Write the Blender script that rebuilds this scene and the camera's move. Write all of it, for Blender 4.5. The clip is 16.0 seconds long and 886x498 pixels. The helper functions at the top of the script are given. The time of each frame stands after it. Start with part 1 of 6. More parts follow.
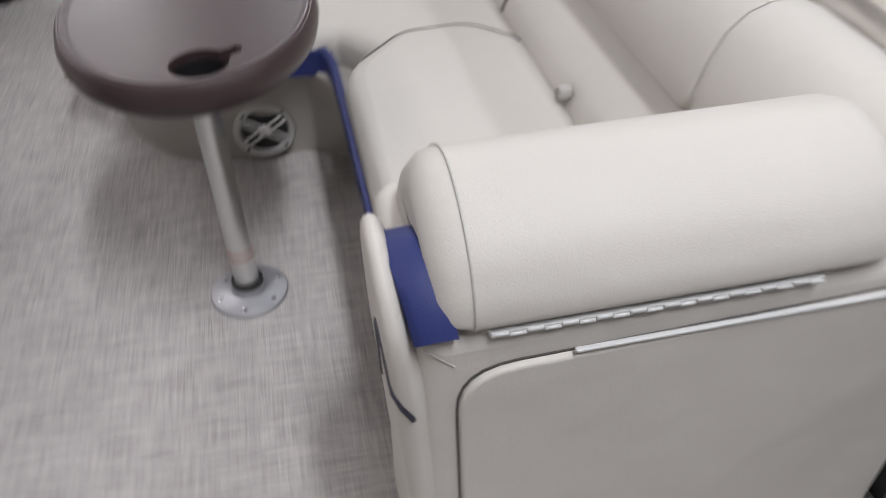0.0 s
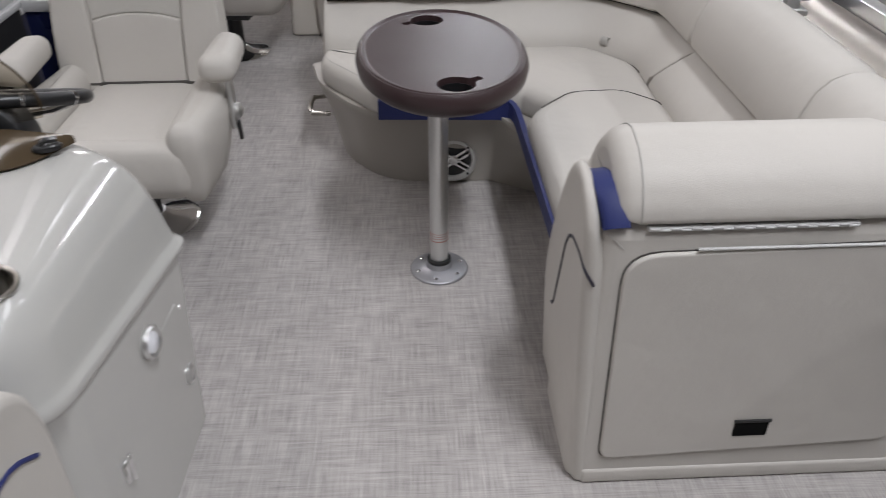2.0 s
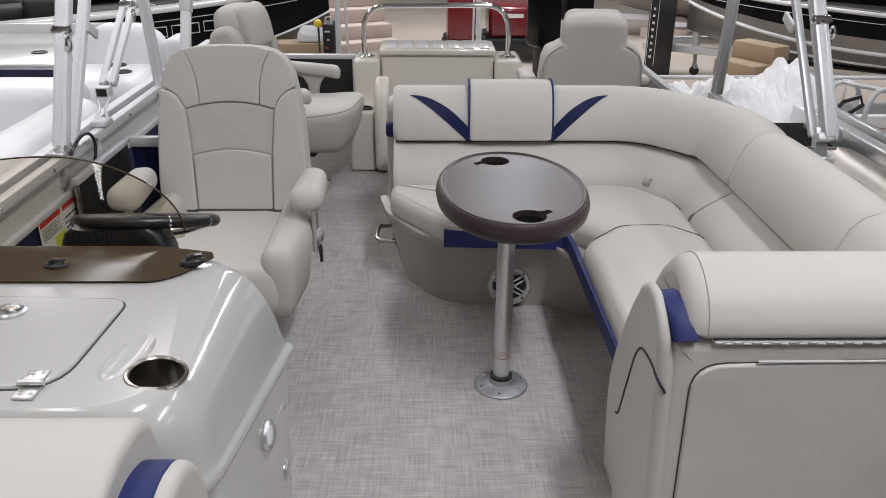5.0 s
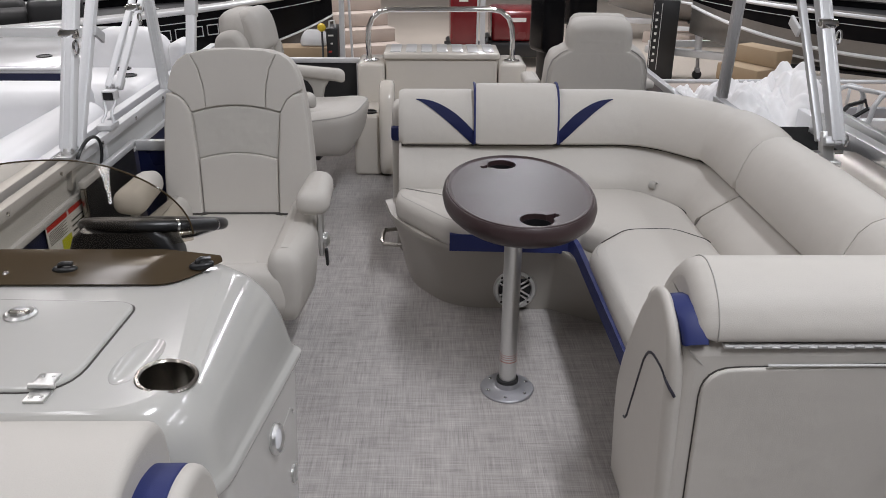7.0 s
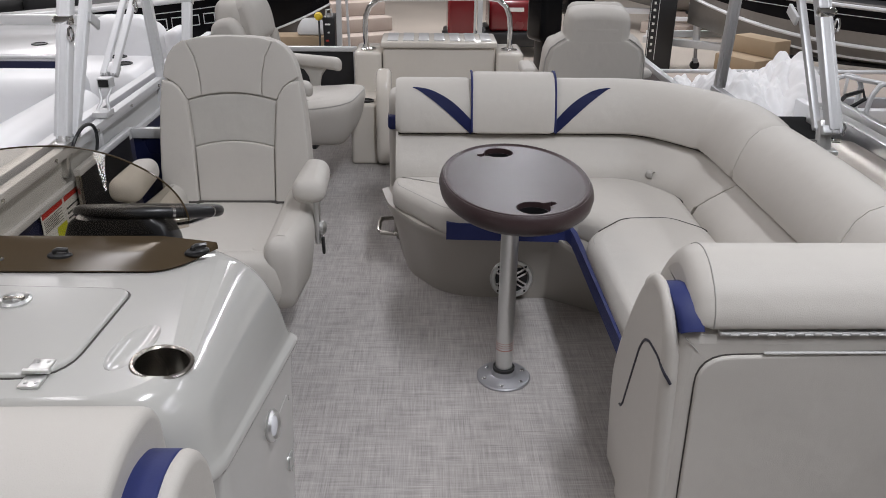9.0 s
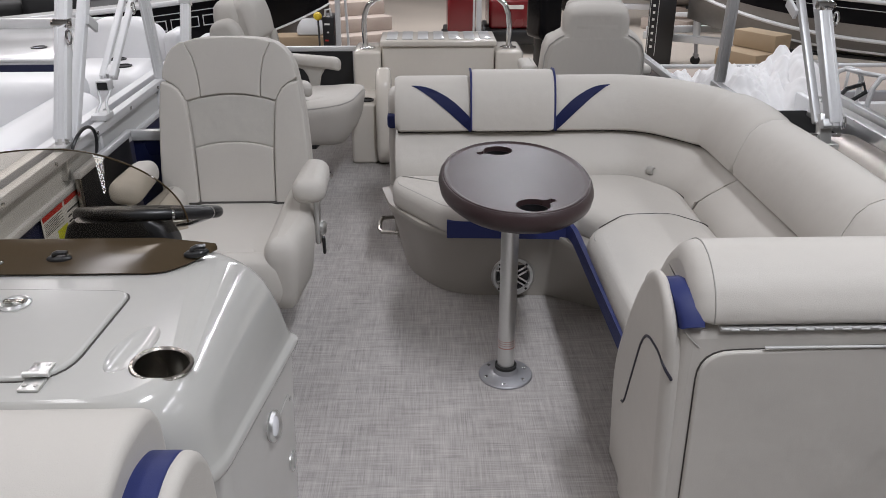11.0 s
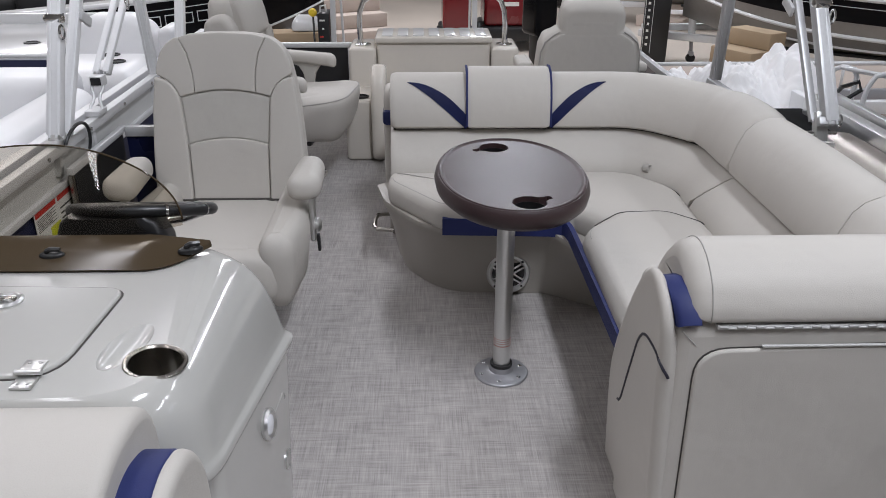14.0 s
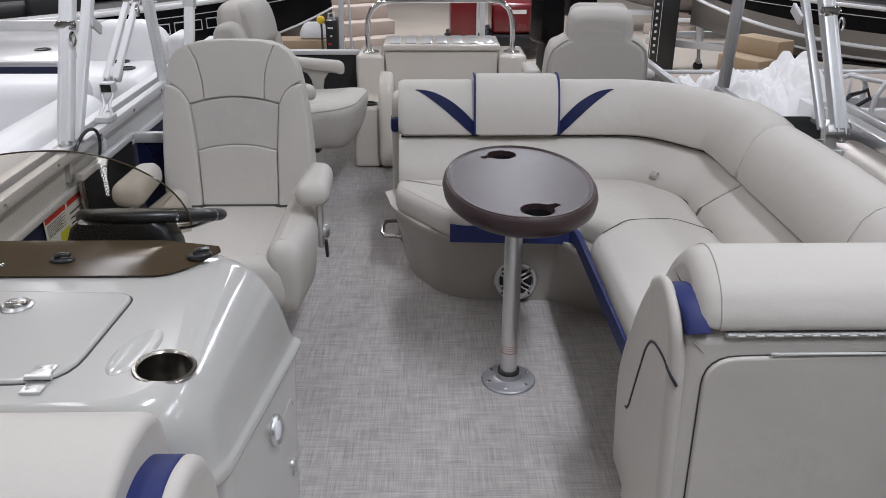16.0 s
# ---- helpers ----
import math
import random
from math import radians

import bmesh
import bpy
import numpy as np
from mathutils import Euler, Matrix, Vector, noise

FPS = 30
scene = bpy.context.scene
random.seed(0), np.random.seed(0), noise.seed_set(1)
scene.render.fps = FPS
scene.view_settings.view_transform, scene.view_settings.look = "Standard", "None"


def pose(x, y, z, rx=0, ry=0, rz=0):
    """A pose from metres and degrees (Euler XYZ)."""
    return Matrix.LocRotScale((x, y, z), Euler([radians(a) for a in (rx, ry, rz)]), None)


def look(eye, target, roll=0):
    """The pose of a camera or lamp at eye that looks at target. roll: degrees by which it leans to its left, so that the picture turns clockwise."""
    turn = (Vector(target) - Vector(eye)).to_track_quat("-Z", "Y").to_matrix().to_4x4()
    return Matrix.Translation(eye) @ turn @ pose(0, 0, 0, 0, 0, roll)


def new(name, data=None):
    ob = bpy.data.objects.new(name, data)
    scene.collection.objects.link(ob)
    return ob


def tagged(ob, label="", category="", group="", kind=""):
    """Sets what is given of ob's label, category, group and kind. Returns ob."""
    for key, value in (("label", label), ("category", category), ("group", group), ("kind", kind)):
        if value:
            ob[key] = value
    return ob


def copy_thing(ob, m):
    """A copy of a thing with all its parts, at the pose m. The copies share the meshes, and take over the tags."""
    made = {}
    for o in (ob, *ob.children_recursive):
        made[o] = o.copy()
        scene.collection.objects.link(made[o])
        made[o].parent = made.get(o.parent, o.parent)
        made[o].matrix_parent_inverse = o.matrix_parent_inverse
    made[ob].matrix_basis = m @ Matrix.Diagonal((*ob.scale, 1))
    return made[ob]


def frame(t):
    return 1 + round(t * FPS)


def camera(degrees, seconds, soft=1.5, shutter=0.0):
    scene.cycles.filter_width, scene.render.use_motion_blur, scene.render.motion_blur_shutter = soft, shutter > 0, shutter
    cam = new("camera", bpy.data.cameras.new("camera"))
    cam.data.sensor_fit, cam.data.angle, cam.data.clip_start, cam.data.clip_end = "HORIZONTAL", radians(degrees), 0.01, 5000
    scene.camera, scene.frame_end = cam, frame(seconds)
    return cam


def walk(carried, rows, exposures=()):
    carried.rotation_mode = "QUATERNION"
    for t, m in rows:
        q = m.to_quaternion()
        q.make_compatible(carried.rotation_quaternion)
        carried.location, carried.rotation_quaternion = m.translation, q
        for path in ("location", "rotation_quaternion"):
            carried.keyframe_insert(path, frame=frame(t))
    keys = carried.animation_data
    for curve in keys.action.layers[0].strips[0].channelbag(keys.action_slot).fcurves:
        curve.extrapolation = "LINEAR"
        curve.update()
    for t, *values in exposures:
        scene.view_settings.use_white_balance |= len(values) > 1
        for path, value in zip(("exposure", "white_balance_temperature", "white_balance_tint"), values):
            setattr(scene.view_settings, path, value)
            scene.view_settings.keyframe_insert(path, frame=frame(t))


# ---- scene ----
cam = camera(58.0, 16.0, soft=0.9, shutter=0.5)
PATH = [
    (0, (0.178, -1.43, 1.292), (0.476, 0.058, -0.011), -1.4),
    (0.1, (0.133, -1.478, 1.331), (0.486, 0.03, 0.065), -3.5),
    (0.5, (0.017, -1.612, 1.38), (0.489, -0.091, 0.17), -1.9),
    (1, (0.029, -1.822, 1.399), (0.493, -0.238, 0.27), 0.8),
    (1.5, (0.017, -1.988, 1.407), (0.279, -0.372, 0.26), 1.0),
    (2, (-0.082, -2.059, 1.435), (-0.006, -0.393, 0.334), -0.2),
    (2.5, (-0.169, -2.131, 1.444), (-0.128, -0.46, 0.345), 0.6),
    (3, (-0.216, -2.191, 1.456), (-0.159, -0.495, 0.399), 1.1),
    (3.5, (-0.242, -2.24, 1.472), (-0.175, -0.501, 0.487), 1.1),
    (4, (-0.247, -2.267, 1.499), (-0.2, -0.462, 0.639), 0.2),
    (4.5, (-0.245, -2.272, 1.509), (-0.201, -0.453, 0.679), 0.5),
    (4.7, (-0.244, -2.275, 1.515), (-0.205, -0.45, 0.697), 0.4),
    (7, (-0.261, -2.274, 1.514), (-0.227, -0.443, 0.709), 0.4),
    (7.5, (-0.256, -2.273, 1.512), (-0.224, -0.445, 0.702), 0.1),
    (8, (-0.255, -2.272, 1.511), (-0.224, -0.445, 0.698), 0.4),
    (8.5, (-0.251, -2.275, 1.508), (-0.203, -0.451, 0.688), 0.3),
    (9, (-0.259, -2.274, 1.505), (-0.218, -0.452, 0.679), 0.6),
    (11.5, (-0.25, -2.271, 1.503), (-0.213, -0.452, 0.672), -0.4),
    (12, (-0.253, -2.268, 1.501), (-0.208, -0.453, 0.662), -0.4),
    (12.5, (-0.251, -2.272, 1.499), (-0.199, -0.458, 0.659), -0.1),
    (13, (-0.251, -2.272, 1.501), (-0.191, -0.456, 0.665), 0.1),
    (13.5, (-0.254, -2.266, 1.5), (-0.203, -0.45, 0.663), 0.1),
    (14, (-0.254, -2.263, 1.5), (-0.207, -0.447, 0.665), 0.1),
    (14.5, (-0.254, -2.264, 1.5), (-0.213, -0.443, 0.673), -0.1),
    (15, (-0.257, -2.264, 1.501), (-0.22, -0.443, 0.677), -0.0),
    (15.5, (-0.256, -2.265, 1.502), (-0.224, -0.443, 0.678), 0.1),
    (16, (-0.258, -2.265, 1.5), (-0.227, -0.441, 0.681), 0.1),
]
walk(cam, [(t, look(eye, target, roll)) for t, eye, target, roll in PATH],
     exposures=((0, -0.64, 6500, 10), (0.6, -0.66, 6500, 10), (1.2, -0.82, 6500, 10), (2.0, -0.82, 6500, 10), (3.0, -0.79, 6450, 10), (4.2, -0.75, 6500, 10),
                (5.0, -0.82, 6500, 10), (7.0, -0.92, 6500, 10), (9.0, -0.92, 6480, 10), (11.5, -0.91, 6420, 10), (13.0, -0.90, 6300, 10), (16.0, -0.90, 6280, 10)))
# ---- world and light ----
world = bpy.data.worlds.new("hall_air")
world.use_nodes = True
world.node_tree.nodes["Background"].inputs["Color"].default_value = (0.75, 0.8, 0.9, 1)
world.node_tree.nodes["Background"].inputs["Strength"].default_value = 0.15
scene.world = world


def hall_lamp(x, y, z, sx, sy, watts, colour):
    data = bpy.data.lights.new("hall_light", "AREA")
    data.shape, data.size, data.size_y, data.energy = "RECTANGLE", sx, sy, watts
    data.color = colour
    ob = new("hall_light", data)
    ob.matrix_world = pose(x, y, z)
    return ob


COOL, WARM = (0.950, 0.970, 1.03), (0.975, 0.945, 0.970)
for lx, ly, watts in ((-6.0, -3.0, 70), (-2.6, -3.0, 95), (1.0, -2.6, 335), (4.8, -2.6, 150), (8.0, -2.6, 110), (-6.0, 3.5, 210), (-2.9, 3.2, 130), (1.2, 3.5, 60), (4.8, 3.5, 150),
                      (-6.0, 10.5, 380), (-2.4, 10.5, 380), (1.2, 10.5, 380), (4.8, 10.5, 380)):
    hall_lamp(lx, ly, 4.75, 0.3, 2.0 if lx == 1.0 else 4.8, watts, WARM if lx < 0 else COOL)

# ---- materials ----
def material(name, colour, rough=0.5, metal=0.0, coat=0.0, vary=0.06, grain=250.0, bump=0.0, big=3.0, stain=0.0, spec=0.5, wave=0.0):
    """A Principled surface with mottling at two scales and a fine relief."""
    m = bpy.data.materials.new(name)
    m.use_nodes = True
    nt = m.node_tree
    b = nt.nodes["Principled BSDF"]
    co = nt.nodes.new("ShaderNodeTexCoord")
    fine, wide = nt.nodes.new("ShaderNodeTexNoise"), nt.nodes.new("ShaderNodeTexNoise")
    fine.inputs["Scale"].default_value, wide.inputs["Scale"].default_value = grain, big
    fine.inputs["Detail"].default_value, wide.inputs["Detail"].default_value = 3, 5
    for n in (fine, wide):
        nt.links.new(co.outputs["Object"], n.inputs["Vector"])
    ramp = nt.nodes.new("ShaderNodeMapRange")
    ramp.inputs["From Min"].default_value, ramp.inputs["From Max"].default_value = 0.3, 0.7
    ramp.inputs["To Min"].default_value, ramp.inputs["To Max"].default_value = 1 - vary - stain, 1 + vary
    mixf = nt.nodes.new("ShaderNodeMath")
    mixf.operation = "MULTIPLY_ADD"
    mixf.inputs[1].default_value = 0.35
    nt.links.new(fine.outputs["Fac"], mixf.inputs[0])
    scl = nt.nodes.new("ShaderNodeMath")
    scl.operation = "MULTIPLY"
    scl.inputs[1].default_value = 0.65
    nt.links.new(wide.outputs["Fac"], scl.inputs[0])
    nt.links.new(scl.outputs[0], mixf.inputs[2])
    nt.links.new(mixf.outputs[0], ramp.inputs["Value"])
    mul = nt.nodes.new("ShaderNodeMix")
    mul.data_type, mul.blend_type = "RGBA", "MULTIPLY"
    mul.inputs["Factor"].default_value = 1
    mul.inputs["A"].default_value = (*colour, 1)
    nt.links.new(ramp.outputs[0], mul.inputs["B"])
    nt.links.new(mul.outputs["Result"], b.inputs["Base Color"])
    rr = nt.nodes.new("ShaderNodeMapRange")
    rr.inputs["To Min"].default_value, rr.inputs["To Max"].default_value = max(rough - 0.08, 0.02), min(rough + 0.08, 1)
    nt.links.new(wide.outputs["Fac"], rr.inputs["Value"])
    nt.links.new(rr.outputs[0], b.inputs["Roughness"])
    b.inputs["Metallic"].default_value = metal
    b.inputs["Coat Weight"].default_value = coat
    b.inputs["Coat Roughness"].default_value = 0.06
    b.inputs["Specular IOR Level"].default_value = spec
    if bump:
        bp = nt.nodes.new("ShaderNodeBump")
        bp.inputs["Strength"].default_value, bp.inputs["Distance"].default_value = bump, 0.002
        nt.links.new(fine.outputs["Fac"], bp.inputs["Height"])
        nt.links.new(bp.outputs["Normal"], b.inputs["Normal"])
        if wave:
            slow, bw = nt.nodes.new("ShaderNodeTexNoise"), nt.nodes.new("ShaderNodeBump")
            slow.inputs["Scale"].default_value, slow.inputs["Detail"].default_value = 11.0, 2.5
            bw.inputs["Strength"].default_value, bw.inputs["Distance"].default_value = wave, 0.012
            nt.links.new(co.outputs["Object"], slow.inputs["Vector"])
            nt.links.new(slow.outputs["Fac"], bw.inputs["Height"])
            nt.links.new(bw.outputs["Normal"], bp.inputs["Normal"])
    return m


def weave_material(name, colours):
    """Woven vinyl flooring: light and dark threads that cross at right angles, one way leading in each patch."""
    m = bpy.data.materials.new(name)
    m.use_nodes = True
    nt = m.node_tree
    b = nt.nodes["Principled BSDF"]
    co = nt.nodes.new("ShaderNodeTexCoord")

    def threads(sx, sy, detail=1.5, shift=0.0):
        mp, n = nt.nodes.new("ShaderNodeMapping"), nt.nodes.new("ShaderNodeTexNoise")
        mp.inputs["Scale"].default_value, mp.inputs["Location"].default_value = (sx, sy, 1), (shift, shift * 1.7, 0)
        n.inputs["Scale"].default_value, n.inputs["Detail"].default_value = 1.0, detail
        nt.links.new(co.outputs["Object"], mp.inputs["Vector"])
        nt.links.new(mp.outputs[0], n.inputs["Vector"])
        return n.outputs["Fac"]

    def op(kind, a, c, d=None):
        n = nt.nodes.new("ShaderNodeMath")
        n.operation = kind
        for slot, v in zip(n.inputs, (a, c, d)):
            if isinstance(v, (int, float)):
                slot.default_value = v
            elif v is not None:
                nt.links.new(v, slot)
        return n.outputs[0]

    lead = nt.nodes.new("ShaderNodeMapRange")
    lead.inputs["From Min"].default_value, lead.inputs["From Max"].default_value = 0.38, 0.62
    nt.links.new(threads(9, 13, 2.0, 4.0), lead.inputs["Value"])
    along = op("MULTIPLY_ADD", threads(85, 6, 2.0), 0.6, threads(300, 9, 2.5))
    cross = op("MULTIPLY_ADD", threads(6, 85, 2.0, 2.0), 0.6, threads(9, 300, 2.5, 3.0))
    pick = nt.nodes.new("ShaderNodeMix")
    for slot, v in (("Factor", lead.outputs[0]), ("A", along), ("B", cross)):
        nt.links.new(v, pick.inputs[slot])
    both = op("MULTIPLY_ADD", op("ADD", along, cross), 0.45, op("MULTIPLY", pick.outputs["Result"], 0.35))
    total = op("MULTIPLY_ADD", threads(16, 22, 3.0, 7.0), 0.35, both)
    rng = nt.nodes.new("ShaderNodeMapRange")
    rng.inputs["From Min"].default_value, rng.inputs["From Max"].default_value = 0.86, 1.52
    nt.links.new(total, rng.inputs["Value"])
    ramp = nt.nodes.new("ShaderNodeValToRGB")
    e = ramp.color_ramp.elements
    e[0].position, e[1].position = 0.0, 1.0
    e[0].color, e[1].color = (*colours[0], 1), (*colours[2], 1)
    mid = e.new(0.5)
    mid.color = (*colours[1], 1)
    nt.links.new(rng.outputs[0], ramp.inputs["Fac"])
    blot = nt.nodes.new("ShaderNodeTexNoise")
    blot.inputs["Scale"].default_value = 2.2
    nt.links.new(co.outputs["Object"], blot.inputs["Vector"])
    br = nt.nodes.new("ShaderNodeMapRange")
    br.inputs["To Min"].default_value, br.inputs["To Max"].default_value = 0.90, 1.10
    nt.links.new(blot.outputs["Fac"], br.inputs["Value"])
    mul = nt.nodes.new("ShaderNodeMix")
    mul.data_type, mul.blend_type = "RGBA", "MULTIPLY"
    mul.inputs["Factor"].default_value = 1
    nt.links.new(ramp.outputs[0], mul.inputs["A"])
    nt.links.new(br.outputs[0], mul.inputs["B"])
    nt.links.new(mul.outputs["Result"], b.inputs["Base Color"])
    b.inputs["Roughness"].default_value = 0.6
    bp = nt.nodes.new("ShaderNodeBump")
    bp.inputs["Strength"].default_value, bp.inputs["Distance"].default_value = 0.3, 0.001
    nt.links.new(total, bp.inputs["Height"])
    nt.links.new(bp.outputs["Normal"], b.inputs["Normal"])
    return m


def clear_material(name, colour, rough=0.02):
    m = bpy.data.materials.new(name)
    m.use_nodes = True
    nt = m.node_tree
    b = nt.nodes["Principled BSDF"]
    tr, gl, mx, lw, pw, ma = (nt.nodes.new(k) for k in ("ShaderNodeBsdfTransparent", "ShaderNodeBsdfGlossy", "ShaderNodeMixShader", "ShaderNodeLayerWeight", "ShaderNodeMath", "ShaderNodeMath"))
    tr.inputs["Color"].default_value = (*colour, 1)
    gl.inputs["Roughness"].default_value = rough
    pw.operation, ma.operation = "POWER", "MULTIPLY_ADD"
    pw.inputs[1].default_value = 4.0
    ma.inputs[1].default_value, ma.inputs[2].default_value = 0.35, 0.03
    nt.links.new(lw.outputs["Facing"], pw.inputs[0])
    nt.links.new(pw.outputs[0], ma.inputs[0])
    nt.links.new(ma.outputs[0], mx.inputs["Fac"])
    nt.links.new(tr.outputs[0], mx.inputs[1])
    nt.links.new(gl.outputs[0], mx.inputs[2])
    nt.links.new(mx.outputs[0], nt.nodes["Material Output"].inputs["Surface"])
    nt.nodes.remove(b)
    return m



VINYL = material("beige_vinyl", (0.515, 0.488, 0.450), 0.54, vary=0.05, grain=520, bump=0.28, big=2.4, spec=0.35, wave=0.35)
VINYL_DARK = material("taupe_vinyl", (0.38, 0.365, 0.34), 0.45, vary=0.03, grain=700, bump=0.12, big=2.0)
VINYL_MID = material("grey_vinyl", (0.465, 0.446, 0.412), 0.54, vary=0.07, grain=520, bump=0.3, big=6.0, spec=0.35, wave=0.5)
BASE = material("moulded_base", (0.36, 0.335, 0.30), 0.38, vary=0.03, grain=500, bump=0.05)
WHITE_VINYL = material("white_vinyl", (0.86, 0.86, 0.87), 0.42, vary=0.03, grain=600, bump=0.1)
NAVY = material("navy_vinyl", (0.020, 0.028, 0.115), 0.52, vary=0.08, grain=520, bump=0.25, spec=0.3)
PIPING = material("dark_piping", (0.02, 0.018, 0.03), 0.5)
# near-black tone that stands for shade in gaps and creases; also used for print
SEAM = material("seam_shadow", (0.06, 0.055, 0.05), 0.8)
GEL = material("gelcoat", (0.475, 0.467, 0.442), 0.14, coat=0.6, vary=0.015, grain=40, big=1.5)
CREAM_GEL = material("cream_gelcoat", (0.67, 0.625, 0.56), 0.22, coat=0.4, vary=0.02, grain=40)
WHITE_GEL = material("white_gelcoat", (0.65, 0.65, 0.65), 0.2, coat=0.4, vary=0.02)
TABLE_BROWN = material("brown_plastic", (0.041, 0.025, 0.026), 0.34, vary=0.07, grain=900, bump=0.15, big=4, spec=0.4)
ALU = material("brushed_aluminium", (0.66, 0.66, 0.65), 0.3, metal=0.9, vary=0.05, grain=120)
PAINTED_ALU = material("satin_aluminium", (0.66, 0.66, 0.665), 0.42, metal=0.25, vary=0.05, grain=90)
# same aluminium, lightened for the brighter helm side, darkened for the dimmer sofa side
LIT_ALU = material("lit_aluminium", (0.82, 0.82, 0.83), 0.40, metal=0.12, vary=0.04, grain=90)
SHADED_ALU = material("shaded_aluminium", (0.47, 0.47, 0.475), 0.40, metal=0.35, vary=0.05, grain=90)
CAST_ALU = material("cast_aluminium", (0.40, 0.40, 0.42), 0.40, metal=0.7, vary=0.05)
MATTE_ALU = material("matte_aluminium", (0.56, 0.56, 0.55), 0.5, metal=0.1, vary=0.05)
POLISHED = material("polished_aluminium", (0.38, 0.345, 0.305), 0.36, metal=1.0, vary=0.06, grain=30, big=6, stain=0.05)
STEEL = material("drawn_steel", (0.34, 0.32, 0.29), 0.26, metal=1.0, vary=0.05)
CHROME = material("chrome", (0.85, 0.85, 0.85), 0.07, metal=1.0, vary=0.02)
BLACK = material("black_plastic", (0.012, 0.012, 0.013), 0.35, vary=0.1)
RUBBER = material("black_rubber", (0.016, 0.016, 0.016), 0.65, vary=0.15)
DARK_PANEL = material("charcoal_panel", (0.022, 0.022, 0.023), 0.42, vary=0.08, grain=200)
NAVY_PANEL = material("navy_panel", (0.010, 0.014, 0.055), 0.3, vary=0.08)
FLOOR = weave_material("woven_floor", ((0.235, 0.222, 0.214), (0.375, 0.352, 0.338), (0.510, 0.484, 0.466)))
SMOKED = clear_material("smoked_acrylic", (0.85, 0.82, 0.77))
BROWN_ACRYLIC = material("brown_acrylic", (0.062, 0.045, 0.027), 0.12, coat=0.0, vary=0.03, grain=60, spec=0.14)
CONCRETE = material("showroom_floor", (0.52, 0.455, 0.39), 0.4, vary=0.12, grain=30, big=0.7, stain=0.05)
WALL = material("hall_wall_paint", (0.50, 0.49, 0.48), 0.7, vary=0.03)
CEIL = material("hall_ceiling_paint", (0.42, 0.42, 0.42), 0.8, vary=0.04)
CARPET = material("beige_carpet", (0.44, 0.37, 0.32), 0.9, vary=0.1, grain=300, bump=0.3)
TAN_CARPET = material("tan_carpet", (0.36, 0.27, 0.175), 0.9, vary=0.1, grain=300, bump=0.3)
BRONZE = material("bronze_hull_paint", (0.030, 0.022, 0.019), 0.3, coat=0.1, vary=0.08)
BARE_HULL = material("bare_hull", (0.25, 0.235, 0.22), 0.35, metal=0.5, vary=0.08, grain=20)
BLACK_PAINT = material("black_hull_paint", (0.006, 0.006, 0.007), 0.20, vary=0.05, spec=0.12)
RED_PAINT = material("red_paint", (0.16, 0.012, 0.016), 0.25, coat=0.3, vary=0.1)
CLOTH = material("white_cloth", (0.88, 0.87, 0.87), 0.8, vary=0.04, grain=400, bump=0.1)
BAG = material("black_canvas", (0.006, 0.006, 0.006), 0.9, vary=0.2, spec=0.08)
LABEL = material("label_white", (0.75, 0.75, 0.72), 0.5)
LABEL_RED = material("label_red", (0.5, 0.03, 0.02), 0.5)
PRINT_RED = material("faded_red_print", (0.50, 0.27, 0.24), 0.4, metal=0.3)
LABEL_YELLOW = material("label_yellow", (0.6, 0.62, 0.03), 0.5)
LENS = material("frosted_lens", (0.75, 0.75, 0.78), 0.25)
YELLOW = material("yellow_plastic", (0.7, 0.5, 0.03), 0.4)


# ---- mesh helpers ----
def finish(name, bm, mat, parent=None, label="", sharp=40):
    me = bpy.data.meshes.new(name)
    bmesh.ops.recalc_face_normals(bm, faces=bm.faces)
    bm.to_mesh(me)
    bm.free()
    me.shade_smooth()
    me.set_sharp_from_angle(angle=radians(sharp))
    for face in me.polygons:
        if len(face.vertices) > 6:
            face.use_smooth = False
    me.materials.append(mat)
    ob = new(name, me)
    if parent:
        ob.parent = parent
    if label:
        ob["label"] = label
    return ob


def part(name, bm, mat, parent, label="", sharp=40):
    return finish(name, bm, mat, parent, label, sharp)


def thing(name, label, category, group="", kind="", at=(0, 0, 0)):
    ob = new(name)
    ob.empty_display_size = 0.05
    ob.location = at
    return tagged(ob, label, category, group, kind)


def box(x0, x1, y0, y1, z0, z1, bevel=0.0, seg=2, bm=None):
    own = bmesh.new()
    bmesh.ops.create_cube(own, size=1)
    for v in own.verts:
        v.co = Vector((x0 + (v.co.x + 0.5) * (x1 - x0), y0 + (v.co.y + 0.5) * (y1 - y0), z0 + (v.co.z + 0.5) * (z1 - z0)))
    if bevel:
        bmesh.ops.bevel(own, geom=own.edges[:], offset=bevel, segments=seg, profile=0.5, affect="EDGES")
    return merge(bm, own)


def merge(bm, own):
    if bm is None:
        return own
    me = bpy.data.meshes.new("tmp")
    own.to_mesh(me)
    own.free()
    bm.from_mesh(me)
    bpy.data.meshes.remove(me)
    return bm


def moved(bm, m):
    bmesh.ops.transform(bm, matrix=m, verts=bm.verts)
    return bm


